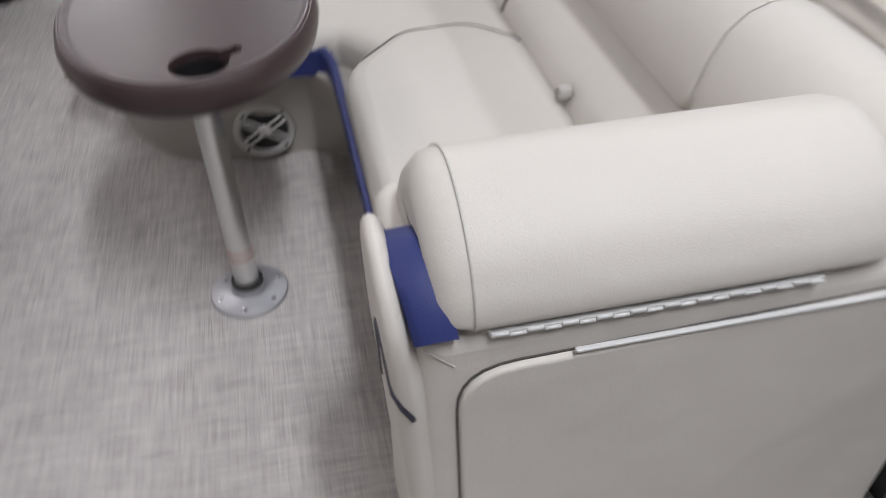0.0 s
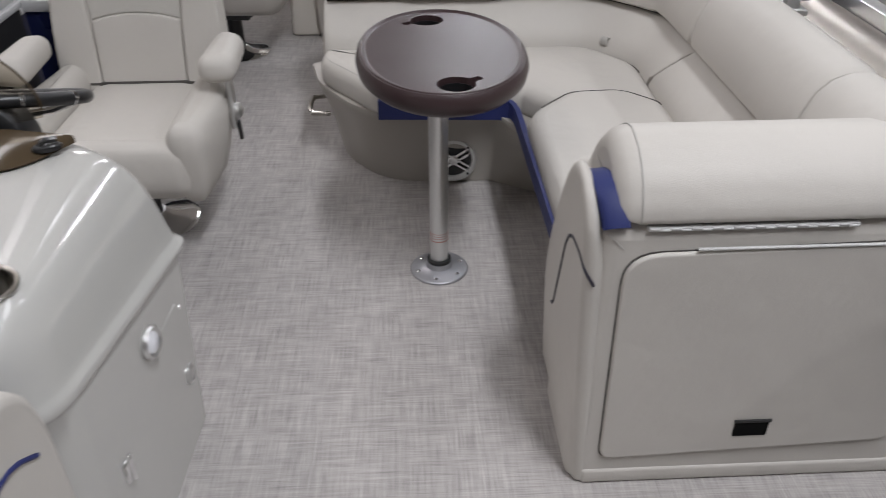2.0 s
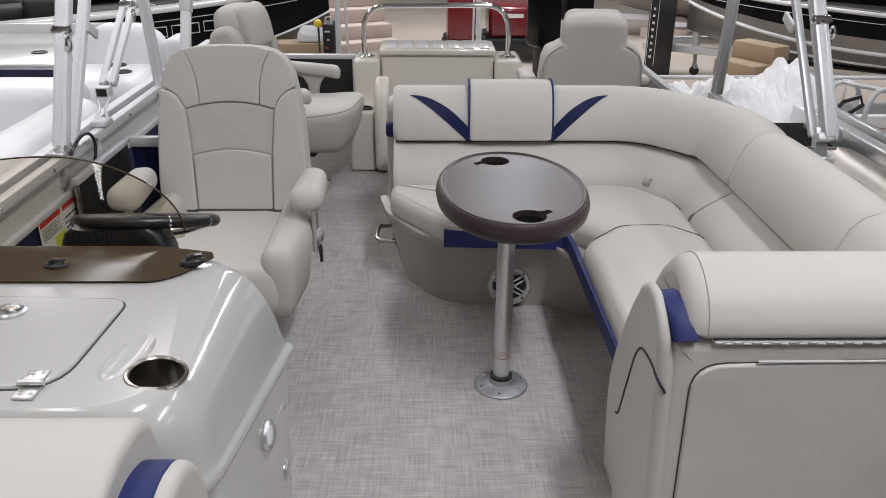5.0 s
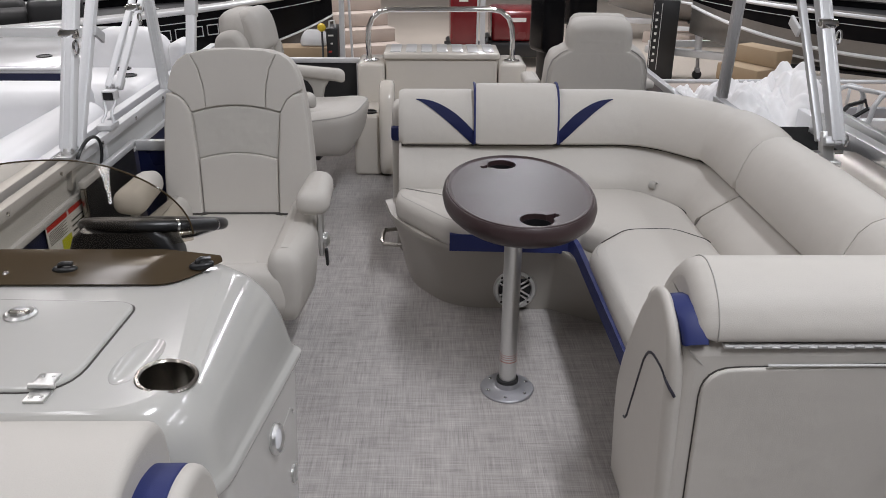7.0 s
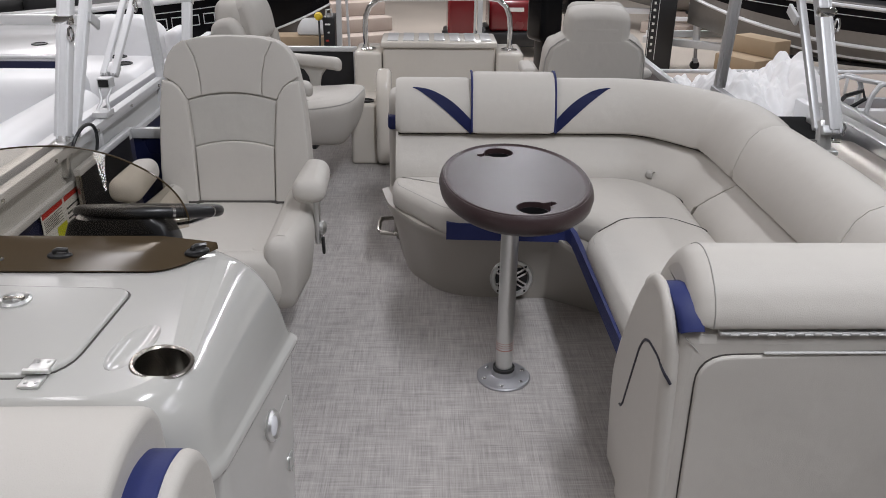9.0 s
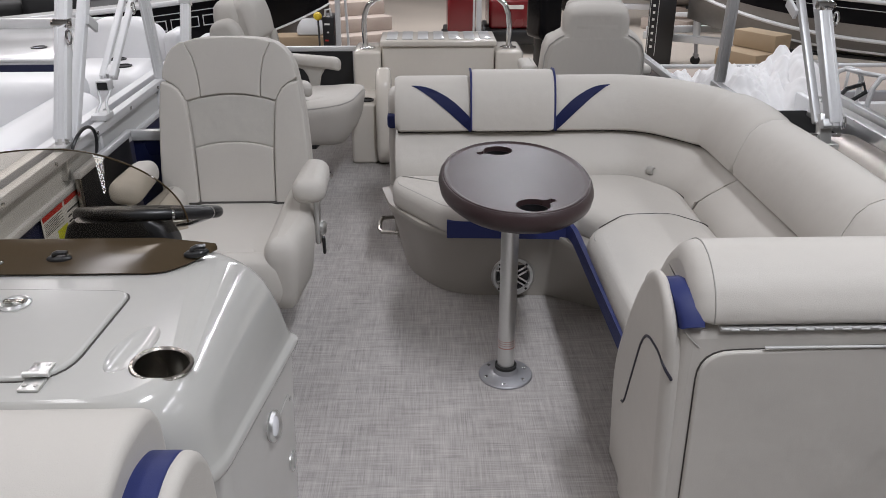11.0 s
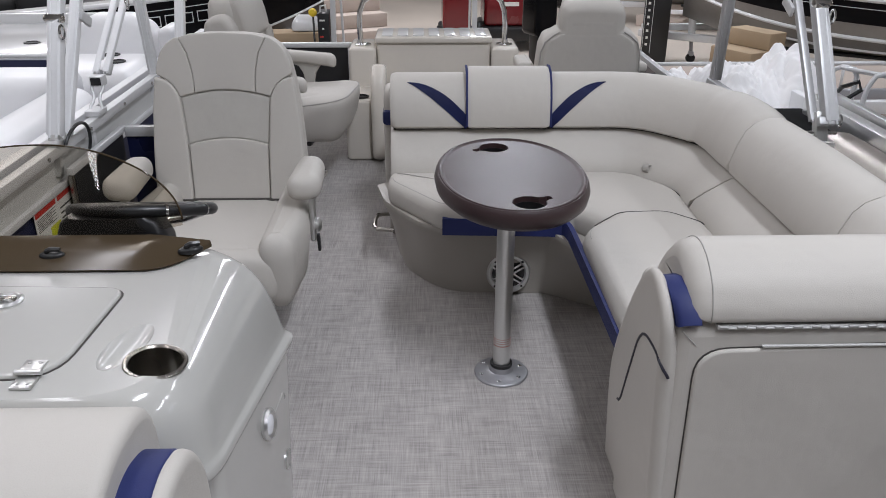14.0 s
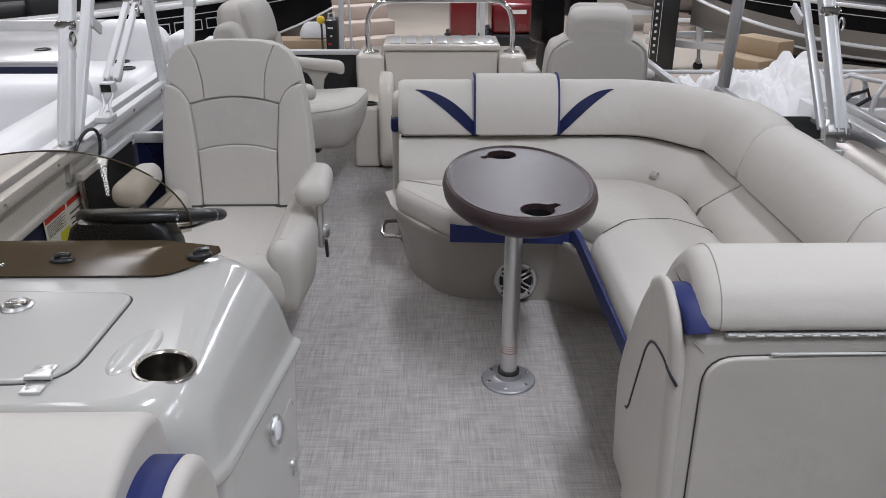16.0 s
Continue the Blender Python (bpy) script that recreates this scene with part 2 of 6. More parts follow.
def fillet(pts, radii, n=6):
    """A closed outline with its corners rounded."""
    out, k = [], len(pts)
    for i in range(k):
        p, a, b = Vector(pts[i]), Vector(pts[i - 1]), Vector(pts[(i + 1) % k])
        r = radii[i] if isinstance(radii, (list, tuple)) else radii
        u, v = (a - p).normalized(), (b - p).normalized()
        ang = u.angle(v)
        if r <= 0 or ang > 3.1:
            out.append(p)
            continue
        d = min(r / math.tan(ang / 2), (a - p).length * 0.49, (b - p).length * 0.49)
        s, e = p + u * d, p + v * d
        for j in range(n + 1):
            t = j / n
            out.append(s * (1 - t) ** 2 + p * 2 * t * (1 - t) + e * t * t)
    return out


def inset(poly, d):
    """The outline moved inwards by d (counter-clockwise outlines)."""
    out, k = [], len(poly)
    for i in range(k):
        a, p, b = poly[i - 1], poly[i], poly[(i + 1) % k]
        e1, e2 = (p - a), (b - p)
        n1, n2 = Vector((-e1.y, e1.x)), Vector((-e2.y, e2.x))
        if n1.length < 1e-9 or n2.length < 1e-9:
            out.append(p.copy())
            continue
        n = (n1.normalized() + n2.normalized())
        n = n.normalized() if n.length > 1e-6 else n1.normalized()
        c = max(n.dot(n1.normalized()), 0.5)
        out.append(p + n * (d / c))
    for _ in range(8):
        back = [i for i in range(k) if (out[(i + 1) % k] - out[i]).dot(poly[(i + 1) % k] - poly[i]) < -1e-12]
        if not back:
            break
        groups = []
        for i in back:
            if groups and groups[-1][-1] == i - 1:
                groups[-1].append(i)
            else:
                groups.append([i])
        for g in groups:
            ids = [(i) % k for i in range(g[0], g[-1] + 2)]
            mid = sum((out[i] for i in ids), Vector((0, 0))) / len(ids)
            for i in ids:
                out[i] = mid.copy()
    return out


def round_off(pts, times=3):
    """A closed outline with its corners cut again and again, until it is smooth."""
    pts = [Vector(p) for p in pts]
    for _ in range(times):
        pts = [q for i in range(len(pts)) for q in (pts[i - 1].lerp(pts[i], 0.78), pts[i].lerp(pts[(i + 1) % len(pts)], 0.22))]
    return pts


def area(poly):
    return sum(poly[i - 1].x * poly[i].y - poly[i].x * poly[i - 1].y for i in range(len(poly)))


def rings(poly, levels, bm=None, cap=True):
    """A body from one outline at several heights: levels of (z, inset)."""
    own = bmesh.new()
    if area(poly) < 0:
        poly = poly[::-1]
    loops = []
    for z, d in levels:
        loops.append([own.verts.new((p.x, p.y, z)) for p in (inset(poly, d) if d else poly)])
    k = len(poly)
    for lo, hi in zip(loops, loops[1:]):
        for i in range(k):
            own.faces.new((lo[i - 1], lo[i], hi[i], hi[i - 1]))
    if cap:
        own.faces.new(loops[0][::-1])
        own.faces.new(loops[-1])
    bmesh.ops.remove_doubles(own, verts=own.verts, dist=2e-5)
    return merge(bm, own)


def stack(levels, bm=None):
    """A body from outlines of equal count, each at its height: levels of (z, outline)."""
    own = bmesh.new()
    loops = [[own.verts.new((p.x, p.y, z)) for p in poly] for z, poly in levels]
    for lo, hi in zip(loops, loops[1:]):
        for i in range(len(lo)):
            own.faces.new((lo[i - 1], lo[i], hi[i], hi[i - 1]))
    own.faces.new(loops[0][::-1])
    own.faces.new(loops[-1])
    return merge(bm, own)


def soft(z0, z1, r, r0=None, n=5):
    """Levels of a cushion between z0 and z1 with a rounded top, and a rounded foot of r0."""
    r0 = r * 0.4 if r0 is None else r0
    lv = [(z0 + r0 - r0 * math.cos(a), r0 - r0 * math.sin(a)) for a in [i / n * math.pi / 2 for i in range(n + 1)]] if r0 else [(z0, 0)]
    lv += [(z1 - r + r * math.sin(a), r - r * math.cos(a)) for a in [i / n * math.pi / 2 for i in range(n + 1)]]
    return lv


def pillow(poly, depth, r, r0=0.0, n=4):
    """A cushion panel that stands: outline in x and z, its face towards -y, depth from y 0."""
    bm = rings(poly, soft(0, depth, r, r0, n))
    return moved(bm, pose(0, 0, 0, 90, 0, 0))


def puff(poly, depth, r, crown=0.0015):
    """A stitched panel that stands: like pillow, with a face that swells towards its middle."""
    own = bmesh.new()
    if area(poly) < 0:
        poly = poly[::-1]
    loops = [(z, inset(poly, d)) for z, d in soft(0, depth, r, 0.0, 4)]
    last = loops[-1][1]
    mid = sum(last, Vector((0, 0))) / len(last)
    loops += [(depth + crown * math.sin((1 - k) * math.pi / 2), [mid + (q - mid) * k for q in last]) for k in (0.9, 0.75, 0.55, 0.3)]
    ids = [[own.verts.new((q.x, q.y, z)) for q in line] for z, line in loops]
    for lo, hi in zip(ids, ids[1:]):
        for i in range(len(lo)):
            own.faces.new((lo[i - 1], lo[i], hi[i], hi[i - 1]))
    tip = own.verts.new((mid.x, mid.y, depth + crown))
    for i in range(len(last)):
        own.faces.new((ids[-1][i - 1], ids[-1][i], tip))
    bmesh.ops.remove_doubles(own, verts=own.verts, dist=2e-5)
    return moved(own, pose(0, 0, 0, 90, 0, 0))


def sweep(profile, path, closed_profile=True, caps=True, bm=None):
    """A profile of (outward, z) drawn along a path in the plan; outward is to the left of the way."""
    own = bmesh.new()
    loops = []
    k = len(path)
    for i, p in enumerate(path):
        a, b = path[max(i - 1, 0)], path[min(i + 1, k - 1)]
        t = (b - a).normalized()
        n = Vector((-t.y, t.x))
        loops.append([own.verts.new((p.x + n.x * d, p.y + n.y * d, z)) for d, z in profile])
    m = len(profile)
    for lo, hi in zip(loops, loops[1:]):
        for j in range(m if closed_profile else m - 1):
            own.faces.new((lo[j - 1] if closed_profile else lo[j], lo[j] if closed_profile else lo[j + 1], hi[j] if closed_profile else hi[j + 1], hi[j - 1] if closed_profile else hi[j]))
    if caps and closed_profile:
        own.faces.new(loops[0][::-1])
        own.faces.new(loops[-1])
    return merge(bm, own)


def tube(points, r, n=8, bm=None, closed=False):
    """A round bar through points."""
    own = bmesh.new()
    pts = [Vector(p) for p in points]
    loops = []
    up = None
    for i, p in enumerate(pts):
        a, b = pts[i - 1 if (i or closed) else 0], pts[(i + 1) % len(pts) if closed else min(i + 1, len(pts) - 1)]
        t = (b - a).normalized()
        if up is None:
            up = t.orthogonal().normalized()
        up = (up - t * up.dot(t)).normalized()
        s = t.cross(up)
        loops.append([own.verts.new(p + (up * math.cos(2 * math.pi * j / n) + s * math.sin(2 * math.pi * j / n)) * r) for j in range(n)])
    pairs = list(zip(loops, loops[1:])) + ([(loops[-1], loops[0])] if closed else [])
    for lo, hi in pairs:
        for j in range(n):
            own.faces.new((lo[j - 1], lo[j], hi[j], hi[j - 1]))
    if not closed:
        own.faces.new(loops[0][::-1])
        own.faces.new(loops[-1])
    return merge(bm, own)


def lathe(profile, n=32, bm=None, caps=True):
    """A turned body from (radius, z) pairs about the z axis."""
    own = bmesh.new()
    loops = [[own.verts.new((r * math.cos(2 * math.pi * j / n), r * math.sin(2 * math.pi * j / n), z)) for j in range(n)] for r, z in profile]
    for lo, hi in zip(loops, loops[1:]):
        for j in range(n):
            own.faces.new((lo[j - 1], lo[j], hi[j], hi[j - 1]))
    if caps:
        own.faces.new(loops[0][::-1])
        own.faces.new(loops[-1])
    return merge(bm, own)


def beam(a, b, w, h, bevel=0.003, bm=None, side=(1, 0, 0)):
    """A square bar from a to b."""
    a, b = Vector(a), Vector(b)
    t = (b - a).normalized()
    s = Vector(side)
    s = (s - t * s.dot(t)).normalized()
    u = t.cross(s)
    own = box(-w / 2, w / 2, -h / 2, h / 2, 0, (b - a).length, bevel)
    m = Matrix((s, u, t)).transposed().to_4x4()
    m.translation = a
    return merge(bm, moved(own, m))


def smooth_path(pts, radii, n=10):
    """An open path in the plan with rounded corners, finely divided."""
    out = [Vector(pts[0])]
    for i in range(1, len(pts) - 1):
        p, a, b = Vector(pts[i]), Vector(pts[i - 1]), Vector(pts[i + 1])
        u, v = (a - p).normalized(), (b - p).normalized()
        s, e = p + u * radii, p + v * radii
        for j in range(n + 1):
            t = j / n
            out.append(s * (1 - t) ** 2 + p * 2 * t * (1 - t) + e * t * t)
    out.append(Vector(pts[-1]))
    dense = [out[0]]
    for p in out[1:]:
        q, k = dense[-1], max(1, int((p - dense[-1]).length / 0.03))
        dense += [q.lerp(p, (j + 1) / k) for j in range(k)]
    return dense


def cut(ob, cutter_bm):
    """Cuts a hole of that form into a mesh object, for good."""
    me = bpy.data.meshes.new("tmp")
    bmesh.ops.recalc_face_normals(cutter_bm, faces=cutter_bm.faces)
    cutter_bm.to_mesh(me)
    cutter_bm.free()
    tool = new("tmp", me)
    mod = ob.modifiers.new("cut", "BOOLEAN")
    mod.operation, mod.object, mod.solver = "DIFFERENCE", tool, "EXACT"
    done = bpy.data.meshes.new_from_object(ob.evaluated_get(bpy.context.evaluated_depsgraph_get()))
    ob.modifiers.clear()
    ob.data = done
    bpy.data.objects.remove(tool)
    done.shade_smooth()
    done.set_sharp_from_angle(angle=radians(40))
    for face in done.polygons:
        if len(face.vertices) > 6:
            face.use_smooth = False


# ---- the boat's deck and the hall ----
deck = tagged(finish("floor", box(-1.52, 1.13, -2.6, 3.9, -0.03, 0.0), FLOOR), "woven grey and beige vinyl boat deck", "floor", kind="structure")
under = tagged(finish("deck_frame", box(-1.50, 1.11, -2.58, 3.88, -0.14, -0.034, 0.01), ALU), "aluminium frame under the deck edge", "deck frame", kind="structure")
ground = tagged(finish("ground", box(-16, 16, -12, 22, -1.0, -0.9), CONCRETE), "tan polished showroom concrete floor", "floor", kind="structure")
for name, dims in (("wall_north", (-16, 16, 22, 22.2, -0.9, 5.2)), ("wall_south", (-16, 16, -12.2, -12, -0.9, 5.2)),
                   ("wall_west", (-16.2, -16, -12, 22, -0.9, 5.2)), ("wall_east", (16, 16.2, -12, 22, -0.9, 5.2))):
    tagged(finish(name, box(*dims), WALL), "pale grey painted showroom wall", "wall", kind="structure")
tagged(finish("ceiling", box(-16.2, 16.2, -12.2, 22.2, 5.2, 5.4), CEIL), "white painted showroom ceiling", "ceiling", kind="structure")

# ---- the corner sofa ----
SEAT_Z, BACK_Y, BACK_X = 0.42, 0.897, 0.765
sofa = thing("corner_sofa", "beige vinyl corner sofa with navy trim and rounded backs", "sofa")


def base_plan(d):
    """The seat base's outline, its aisle side moved out by d."""
    return fillet([(-0.375 - d, 1.0), (-0.335 - d, 0.80), (-0.18 - d * 0.7, 0.575 - d), (0.215, 0.56 - d), (0.445 - d * 1.8, 0.40 - d * 1.2), (0.445 - d * 1.8, -0.45), (0.98, -0.45), (0.98, 1.1)],
                  [0.02, 0.3, 0.3, 0.03, 0.04, 0.01, 0.01, 0.05], 10)


part("base", stack([(z, base_plan(d)) for z, d in ((0.001, -0.008), (0.05, 0.003), (0.12, 0.016), (0.20, 0.038), (0.25, 0.060), (0.285, 0.077), (0.303, 0.082), (0.312, 0.080), (0.319, 0.05))]), BASE, sofa, "moulded taupe seat base")
blue_back = sweep([(0.0, 0.30), (0.0, 0.368), (-0.014, 0.366), (-0.016, 0.30)], smooth_path([(-0.185, 0.486), (0.12, 0.469), (0.235, 0.462), (0.28, 0.43)], 0.03))
part("navy_band", blue_back, NAVY, sofa, "navy vinyl band under the seat edge")
blue_side = sweep([(0.0, 0.318), (0.006, 0.372), (-0.012, 0.372), (-0.012, 0.318)], smooth_path([(0.255, 0.46), (0.278, 0.40), (0.280, 0.30), (0.286, -0.46)], 0.04))
part("navy_band", blue_side, NAVY, sofa, "navy vinyl band under the seat edge")
cush_a = fillet([(-0.398, 0.872), (-0.398, 0.76), (-0.19, 0.475), (0.30, 0.448), (0.42, 0.28), (0.735, 0.24), (0.742, 0.66), (0.60, 0.868)], [0.03, 0.12, 0.14, 0.02, 0.02, 0.02, 0.2, 0.2], 10)
part("seat_cushion", rings(cush_a, soft(0.305, SEAT_Z, 0.05, 0.03)), VINYL, sofa)
cush_b = fillet([(0.283, -0.46), (0.742, -0.46), (0.738, 0.30), (0.63, 0.420), (0.44, 0.410), (0.283, 0.24)], [0.02, 0.02, 0.08, 0.12, 0.12, 0.2])
part("seat_cushion", rings(cush_b, soft(0.33, SEAT_Z + 0.008, 0.05, 0.02)), VINYL, sofa)
for line in (cush_a, cush_b):
    run, runs = [], []
    for p in inset(line, 0.022):
        if p.y > 0.84 or p.x > 0.70 or p.y < -0.42 or (line is cush_a and p.x > 0.26) or (line is cush_b and p.x > 0.45):
            runs, run = runs + [run], []
        else:
            run = run + [p]
    for run in runs + [run]:
        if len(run) > 2:
            part("welt", tube([(p.x, p.y, SEAT_Z - 0.010 + (0.008 if line is cush_b else 0)) for p in run], 0.0022, 6), VINYL_DARK, sofa)

# dark tubes paint the crease shade where the seat cushions meet and behind them
crease = [p for p in inset(cush_b, 0.021) if p.y > 0.26 and p.x < 0.735]
part("seat_crease_shade", tube([(p.x, p.y, SEAT_Z + 0.0002) for p in crease], 0.0024, 6), SEAM, sofa, "dark line for the shade between the seat cushions")
edge_line = [p for p in inset(cush_a, 0.010) if p.y > 0.36 and p.x > 0.0 and p.y - 0.30 > 0.55 * (0.75 - p.x)]
part("seat_crease_shade", tube([(p.x, p.y, SEAT_Z - 0.018) for p in edge_line], 0.003, 6), SEAM, sofa, "dark line for the shade behind the seat cushion")

LOWER = [(-0.035, 0.36), (-0.030, 0.43), (0.0, 0.475), (0.045, 0.53), (0.070, 0.556), (0.095, 0.562), (0.2, 0.562), (0.2, 0.36)]
UPPER = [(0.064, 0.569), (0.046, 0.580), (0.044, 0.61), (0.060, 0.67), (0.086, 0.727), (0.118, 0.758), (0.158, 0.774), (0.198, 0.774), (0.232, 0.758), (0.250, 0.715), (0.250, 0.569)]
HEAD = [(0.057, 0.570), (0.032, 0.582), (0.030, 0.62), (0.045, 0.69), (0.070, 0.752), (0.106, 0.792), (0.148, 0.806), (0.193, 0.800), (0.228, 0.772), (0.245, 0.71), (0.245, 0.570)]
back_path = smooth_path([(-0.388, BACK_Y), (0.60, BACK_Y), (BACK_X, 0.70), (BACK_X, -0.868)], 0.085, 10)


def stretch(path, a, b):
    """The piece of a path between two lengths along it, with exact ends."""
    out, run = [], 0.0
    for p, q in zip(path, path[1:]):
        d = (q - p).length
        for s in (a, b):
            if run <= s < run + d:
                out.append(p.lerp(q, (s - run) / d))
        if a < run + d < b:
            out.append(q.copy())
        run += d
    return out


def length(path):
    return sum((q - p).length for p, q in zip(path, path[1:]))


def bolster(profile, path, pinch=(0.10, 0.10), slant=(0.0, 0.0), swell=0.0, dome=0.024, fold=0.0):
    """A swept cushion whose two ends are rounded off; slant shifts the foot of an end along the way, swell lifts the crest mid-way, fold is the place of a soft crease."""
    total, steps = length(path), [0.0, 0.004, 0.012, 0.024]
    last = [0.0, 0.002, 0.006, 0.012, 0.020, 0.030, 0.045] if dome > 0.03 else steps
    cx, cz = sum(p[0] for p in profile) / len(profile), sum(p[1] for p in profile) / len(profile)
    stops = steps + [s for s in np.arange(0.05, total - 0.06, 0.03)] + [total - s for s in last[::-1]]
    if fold:
        stops = sorted([s for s in stops if abs(s - fold) > 0.038] + [fold + d for d in np.arange(-0.032, 0.033, 0.008)])
    own, loops = bmesh.new(), []
    for s in stops:
        e = min(s, total - s)
        q = max(0.0, 1 - e / (0.024 if s < total / 2 else dome))
        k = 1 - pinch[0 if s < total / 2 else 1] * (q ** 2 if dome < 0.03 or s < total / 2 else 1 - math.sqrt(1 - q * q))
        lean = slant[0] * max(0.0, 1 - s / 0.15) + slant[1] * max(0.0, 1 - (total - s) / 0.15)
        if fold:
            k *= 1 - 0.045 * math.exp(-((s - fold) / 0.020) ** 2)
        crest = swell * math.sin(math.pi * max(0.0, s - fold) / (total - fold))
        p = stretch(path, max(s - 1e-4, 0), min(s + 1e-4, total - 1e-6))
        p0 = p[0] if p else path[-1]
        q0, q1 = stretch(path, max(s - 0.02, 1e-5), max(s - 0.02, 1e-5) + 1e-4), stretch(path, min(s + 0.02, total - 2e-4), min(s + 0.02, total - 2e-4) + 1e-4)
        t = (q1[0] - q0[0]).normalized()
        n = Vector((-t.y, t.x))
        ring = []
        for d, z in profile:
            o, f = cx + (d - cx) * k, lean * (z - 0.562) / 0.14
            ring.append(own.verts.new((p0.x + n.x * o - t.x * f, p0.y + n.y * o - t.y * f, cz + (z - cz) * k + crest * max(0.0, z - 0.65) / 0.12)))
        loops.append(ring)
    m = len(profile)
    for lo, hi in zip(loops, loops[1:]):
        for j in range(m):
            own.faces.new((lo[j - 1], lo[j], hi[j], hi[j - 1]))
    own.faces.new(loops[0][::-1])
    own.faces.new(loops[-1])
    return own


back_total = length(back_path)
seam_at = back_total - 0.868 - 0.375
crease_at = back_total - 0.868 - 0.70
part("lower_back", bolster(LOWER, stretch(back_path, 0.0, seam_at - 0.004), slant=(0.0, -0.10)), VINYL, sofa)
part("lower_back", bolster(LOWER, stretch(back_path, seam_at, back_total - 0.40), slant=(-0.10, 0.0)), VINYL, sofa)
for prof, a, b, ends, rise in ((UPPER, 0.0, 0.314, (0.10, 0.06), 0.0), (HEAD, 0.316, 0.658, (0.05, 0.05), 0.0), (UPPER, 0.660, seam_at - 0.003, (0.06, 0.10), 0.012),
                               (UPPER, seam_at, back_total - 0.50, (0.10, 0.10), 0.006), (UPPER, back_total - 0.496, back_total, (0.10, 0.34), 0.0)):
    part("headrest" if prof is HEAD else "upper_back", bolster(prof, stretch(back_path, a, b), ends, swell=rise, dome=0.05 if b == back_total else 0.024, fold=crease_at - 0.660 if a == 0.660 else 0.0), VINYL, sofa, sharp=50)
# the shade between upper and lower backs is put in as a dark core
part("back_core", sweep([(0.03, 0.36), (0.085, 0.5665), (0.19, 0.5665), (0.19, 0.36)], stretch(back_path, 0.01, back_total - 0.40)), SEAM, sofa, "dark core standing for shade between the back cushions")


def at_length(path, s):
    """The place and the outward direction at a length along a path."""
    run = 0.0
    for p, q in zip(path, path[1:]):
        d = (q - p).length
        if run + d >= s:
            t = (q - p).normalized()
            return p.lerp(q, (s - run) / d), Vector((-t.y, t.x))
        run += d
    return path[-1], Vector((0, 1))


def stripe(s0, s1):
    """A navy blade set into the upper back: narrow at its tip, widening to the headrest."""
    own, n = bmesh.new(), 18
    rows = []
    for i in range(n + 1):
        t = i / n
        p, out = at_length(back_path, s0 + (s1 - s0) * t)
        zt = 0.752 - 0.122 * t ** 2.2
        zb = 0.750 - 0.180 * t ** 1.3
        row = []
        for j in range(9):
            z = zt + (zb - zt) * j / 8
            d = np.interp(z, [q[1] for q in UPPER[1:7]], [q[0] for q in UPPER[1:7]]) - 0.0035
            row.append(own.verts.new((p.x + out.x * d, p.y + out.y * d, z)))
        rows.append(row)
    for lo, hi in zip(rows, rows[1:]):
        for j in range(8):
            own.faces.new((lo[j], lo[j + 1], hi[j + 1], hi[j]))
    bmesh.ops.solidify(own, geom=own.faces[:], thickness=0.0015)
    return own


part("navy_stripe", stripe(0.071, 0.312), NAVY, sofa, "navy vinyl blade inset")
part("navy_stripe", stripe(0.890, 0.662), NAVY, sofa, "navy vinyl blade inset")
for hx in (-0.073, 0.271):
    part("navy_edge", tube([(hx, BACK_Y + d + 0.006, z) for d, z in HEAD[1:8]], 0.005, 6), NAVY, sofa, "navy welt beside the headrest")
for px, py, ang in ((0.652, 0.800, 40), (0.725, -0.03, 90)):
    strap_bm = tube([Vector((math.cos(a) * 0.012, 0, 0.016 * math.sin(a))) for a in np.linspace(0, 2 * math.pi, 12, endpoint=False)], 0.0035, 6, closed=True)
    moved(strap_bm, pose(px, py, 0.444, 0, 0, ang) @ Matrix.Diagonal((1, 4.5, 1, 1)))
    part("pull_strap", strap_bm, VINYL_DARK, sofa, "folded vinyl pull strap")
part("grab_handle", tube([(-0.40, 0.93, 0.20), (-0.45, 0.92, 0.20), (-0.46, 0.89, 0.195), (-0.46, 0.82, 0.19), (-0.45, 0.79, 0.19), (-0.38, 0.78, 0.19)], 0.009, 8), STEEL, sofa, "chrome grab handle")

speaker = thing("speaker", "round chrome-ringed speaker with a double-spoked grille", "speaker", at=(0.075, 0.545, 0.105))
part("ring", moved(lathe([(0.062, 0), (0.084, 0.0), (0.086, 0.008), (0.080, 0.016), (0.068, 0.014), (0.062, 0.004)], 36, caps=False), pose(0, 0, 0, 90)), ALU, speaker)
part("cone", moved(lathe([(0.064, 0.001), (0.064, 0.006), (0.03, 0.003), (0.001, 0.004)], 30), pose(0, 0, 0, 90)), BLACK, speaker, "black speaker cone")
for ang in (32, 148, 212, 328):
    for off in (-0.009, 0.009):
        part("spoke", moved(box(0.012, 0.068, off - 0.0045, off + 0.0045, 0.008, 0.014, 0.002), pose(0, 0, 0, 90) @ pose(0, 0, 0, 0, 0, ang)), CHROME, speaker)
for ang in (45, 135, 225, 315):
    part("screw", moved(lathe([(0.005, 0.012), (0.005, 0.0165), (0.0005, 0.017)], 8), pose(0, 0, 0, 90) @ pose(0.074 * math.cos(radians(ang)), 0.074 * math.sin(radians(ang)), 0)), BLACK, speaker)
part("hub", moved(lathe([(0.02, 0.004), (0.02, 0.011), (0.014, 0.014), (0.001, 0.0145)], 20), pose(0, 0, 0, 90)), CHROME, speaker)

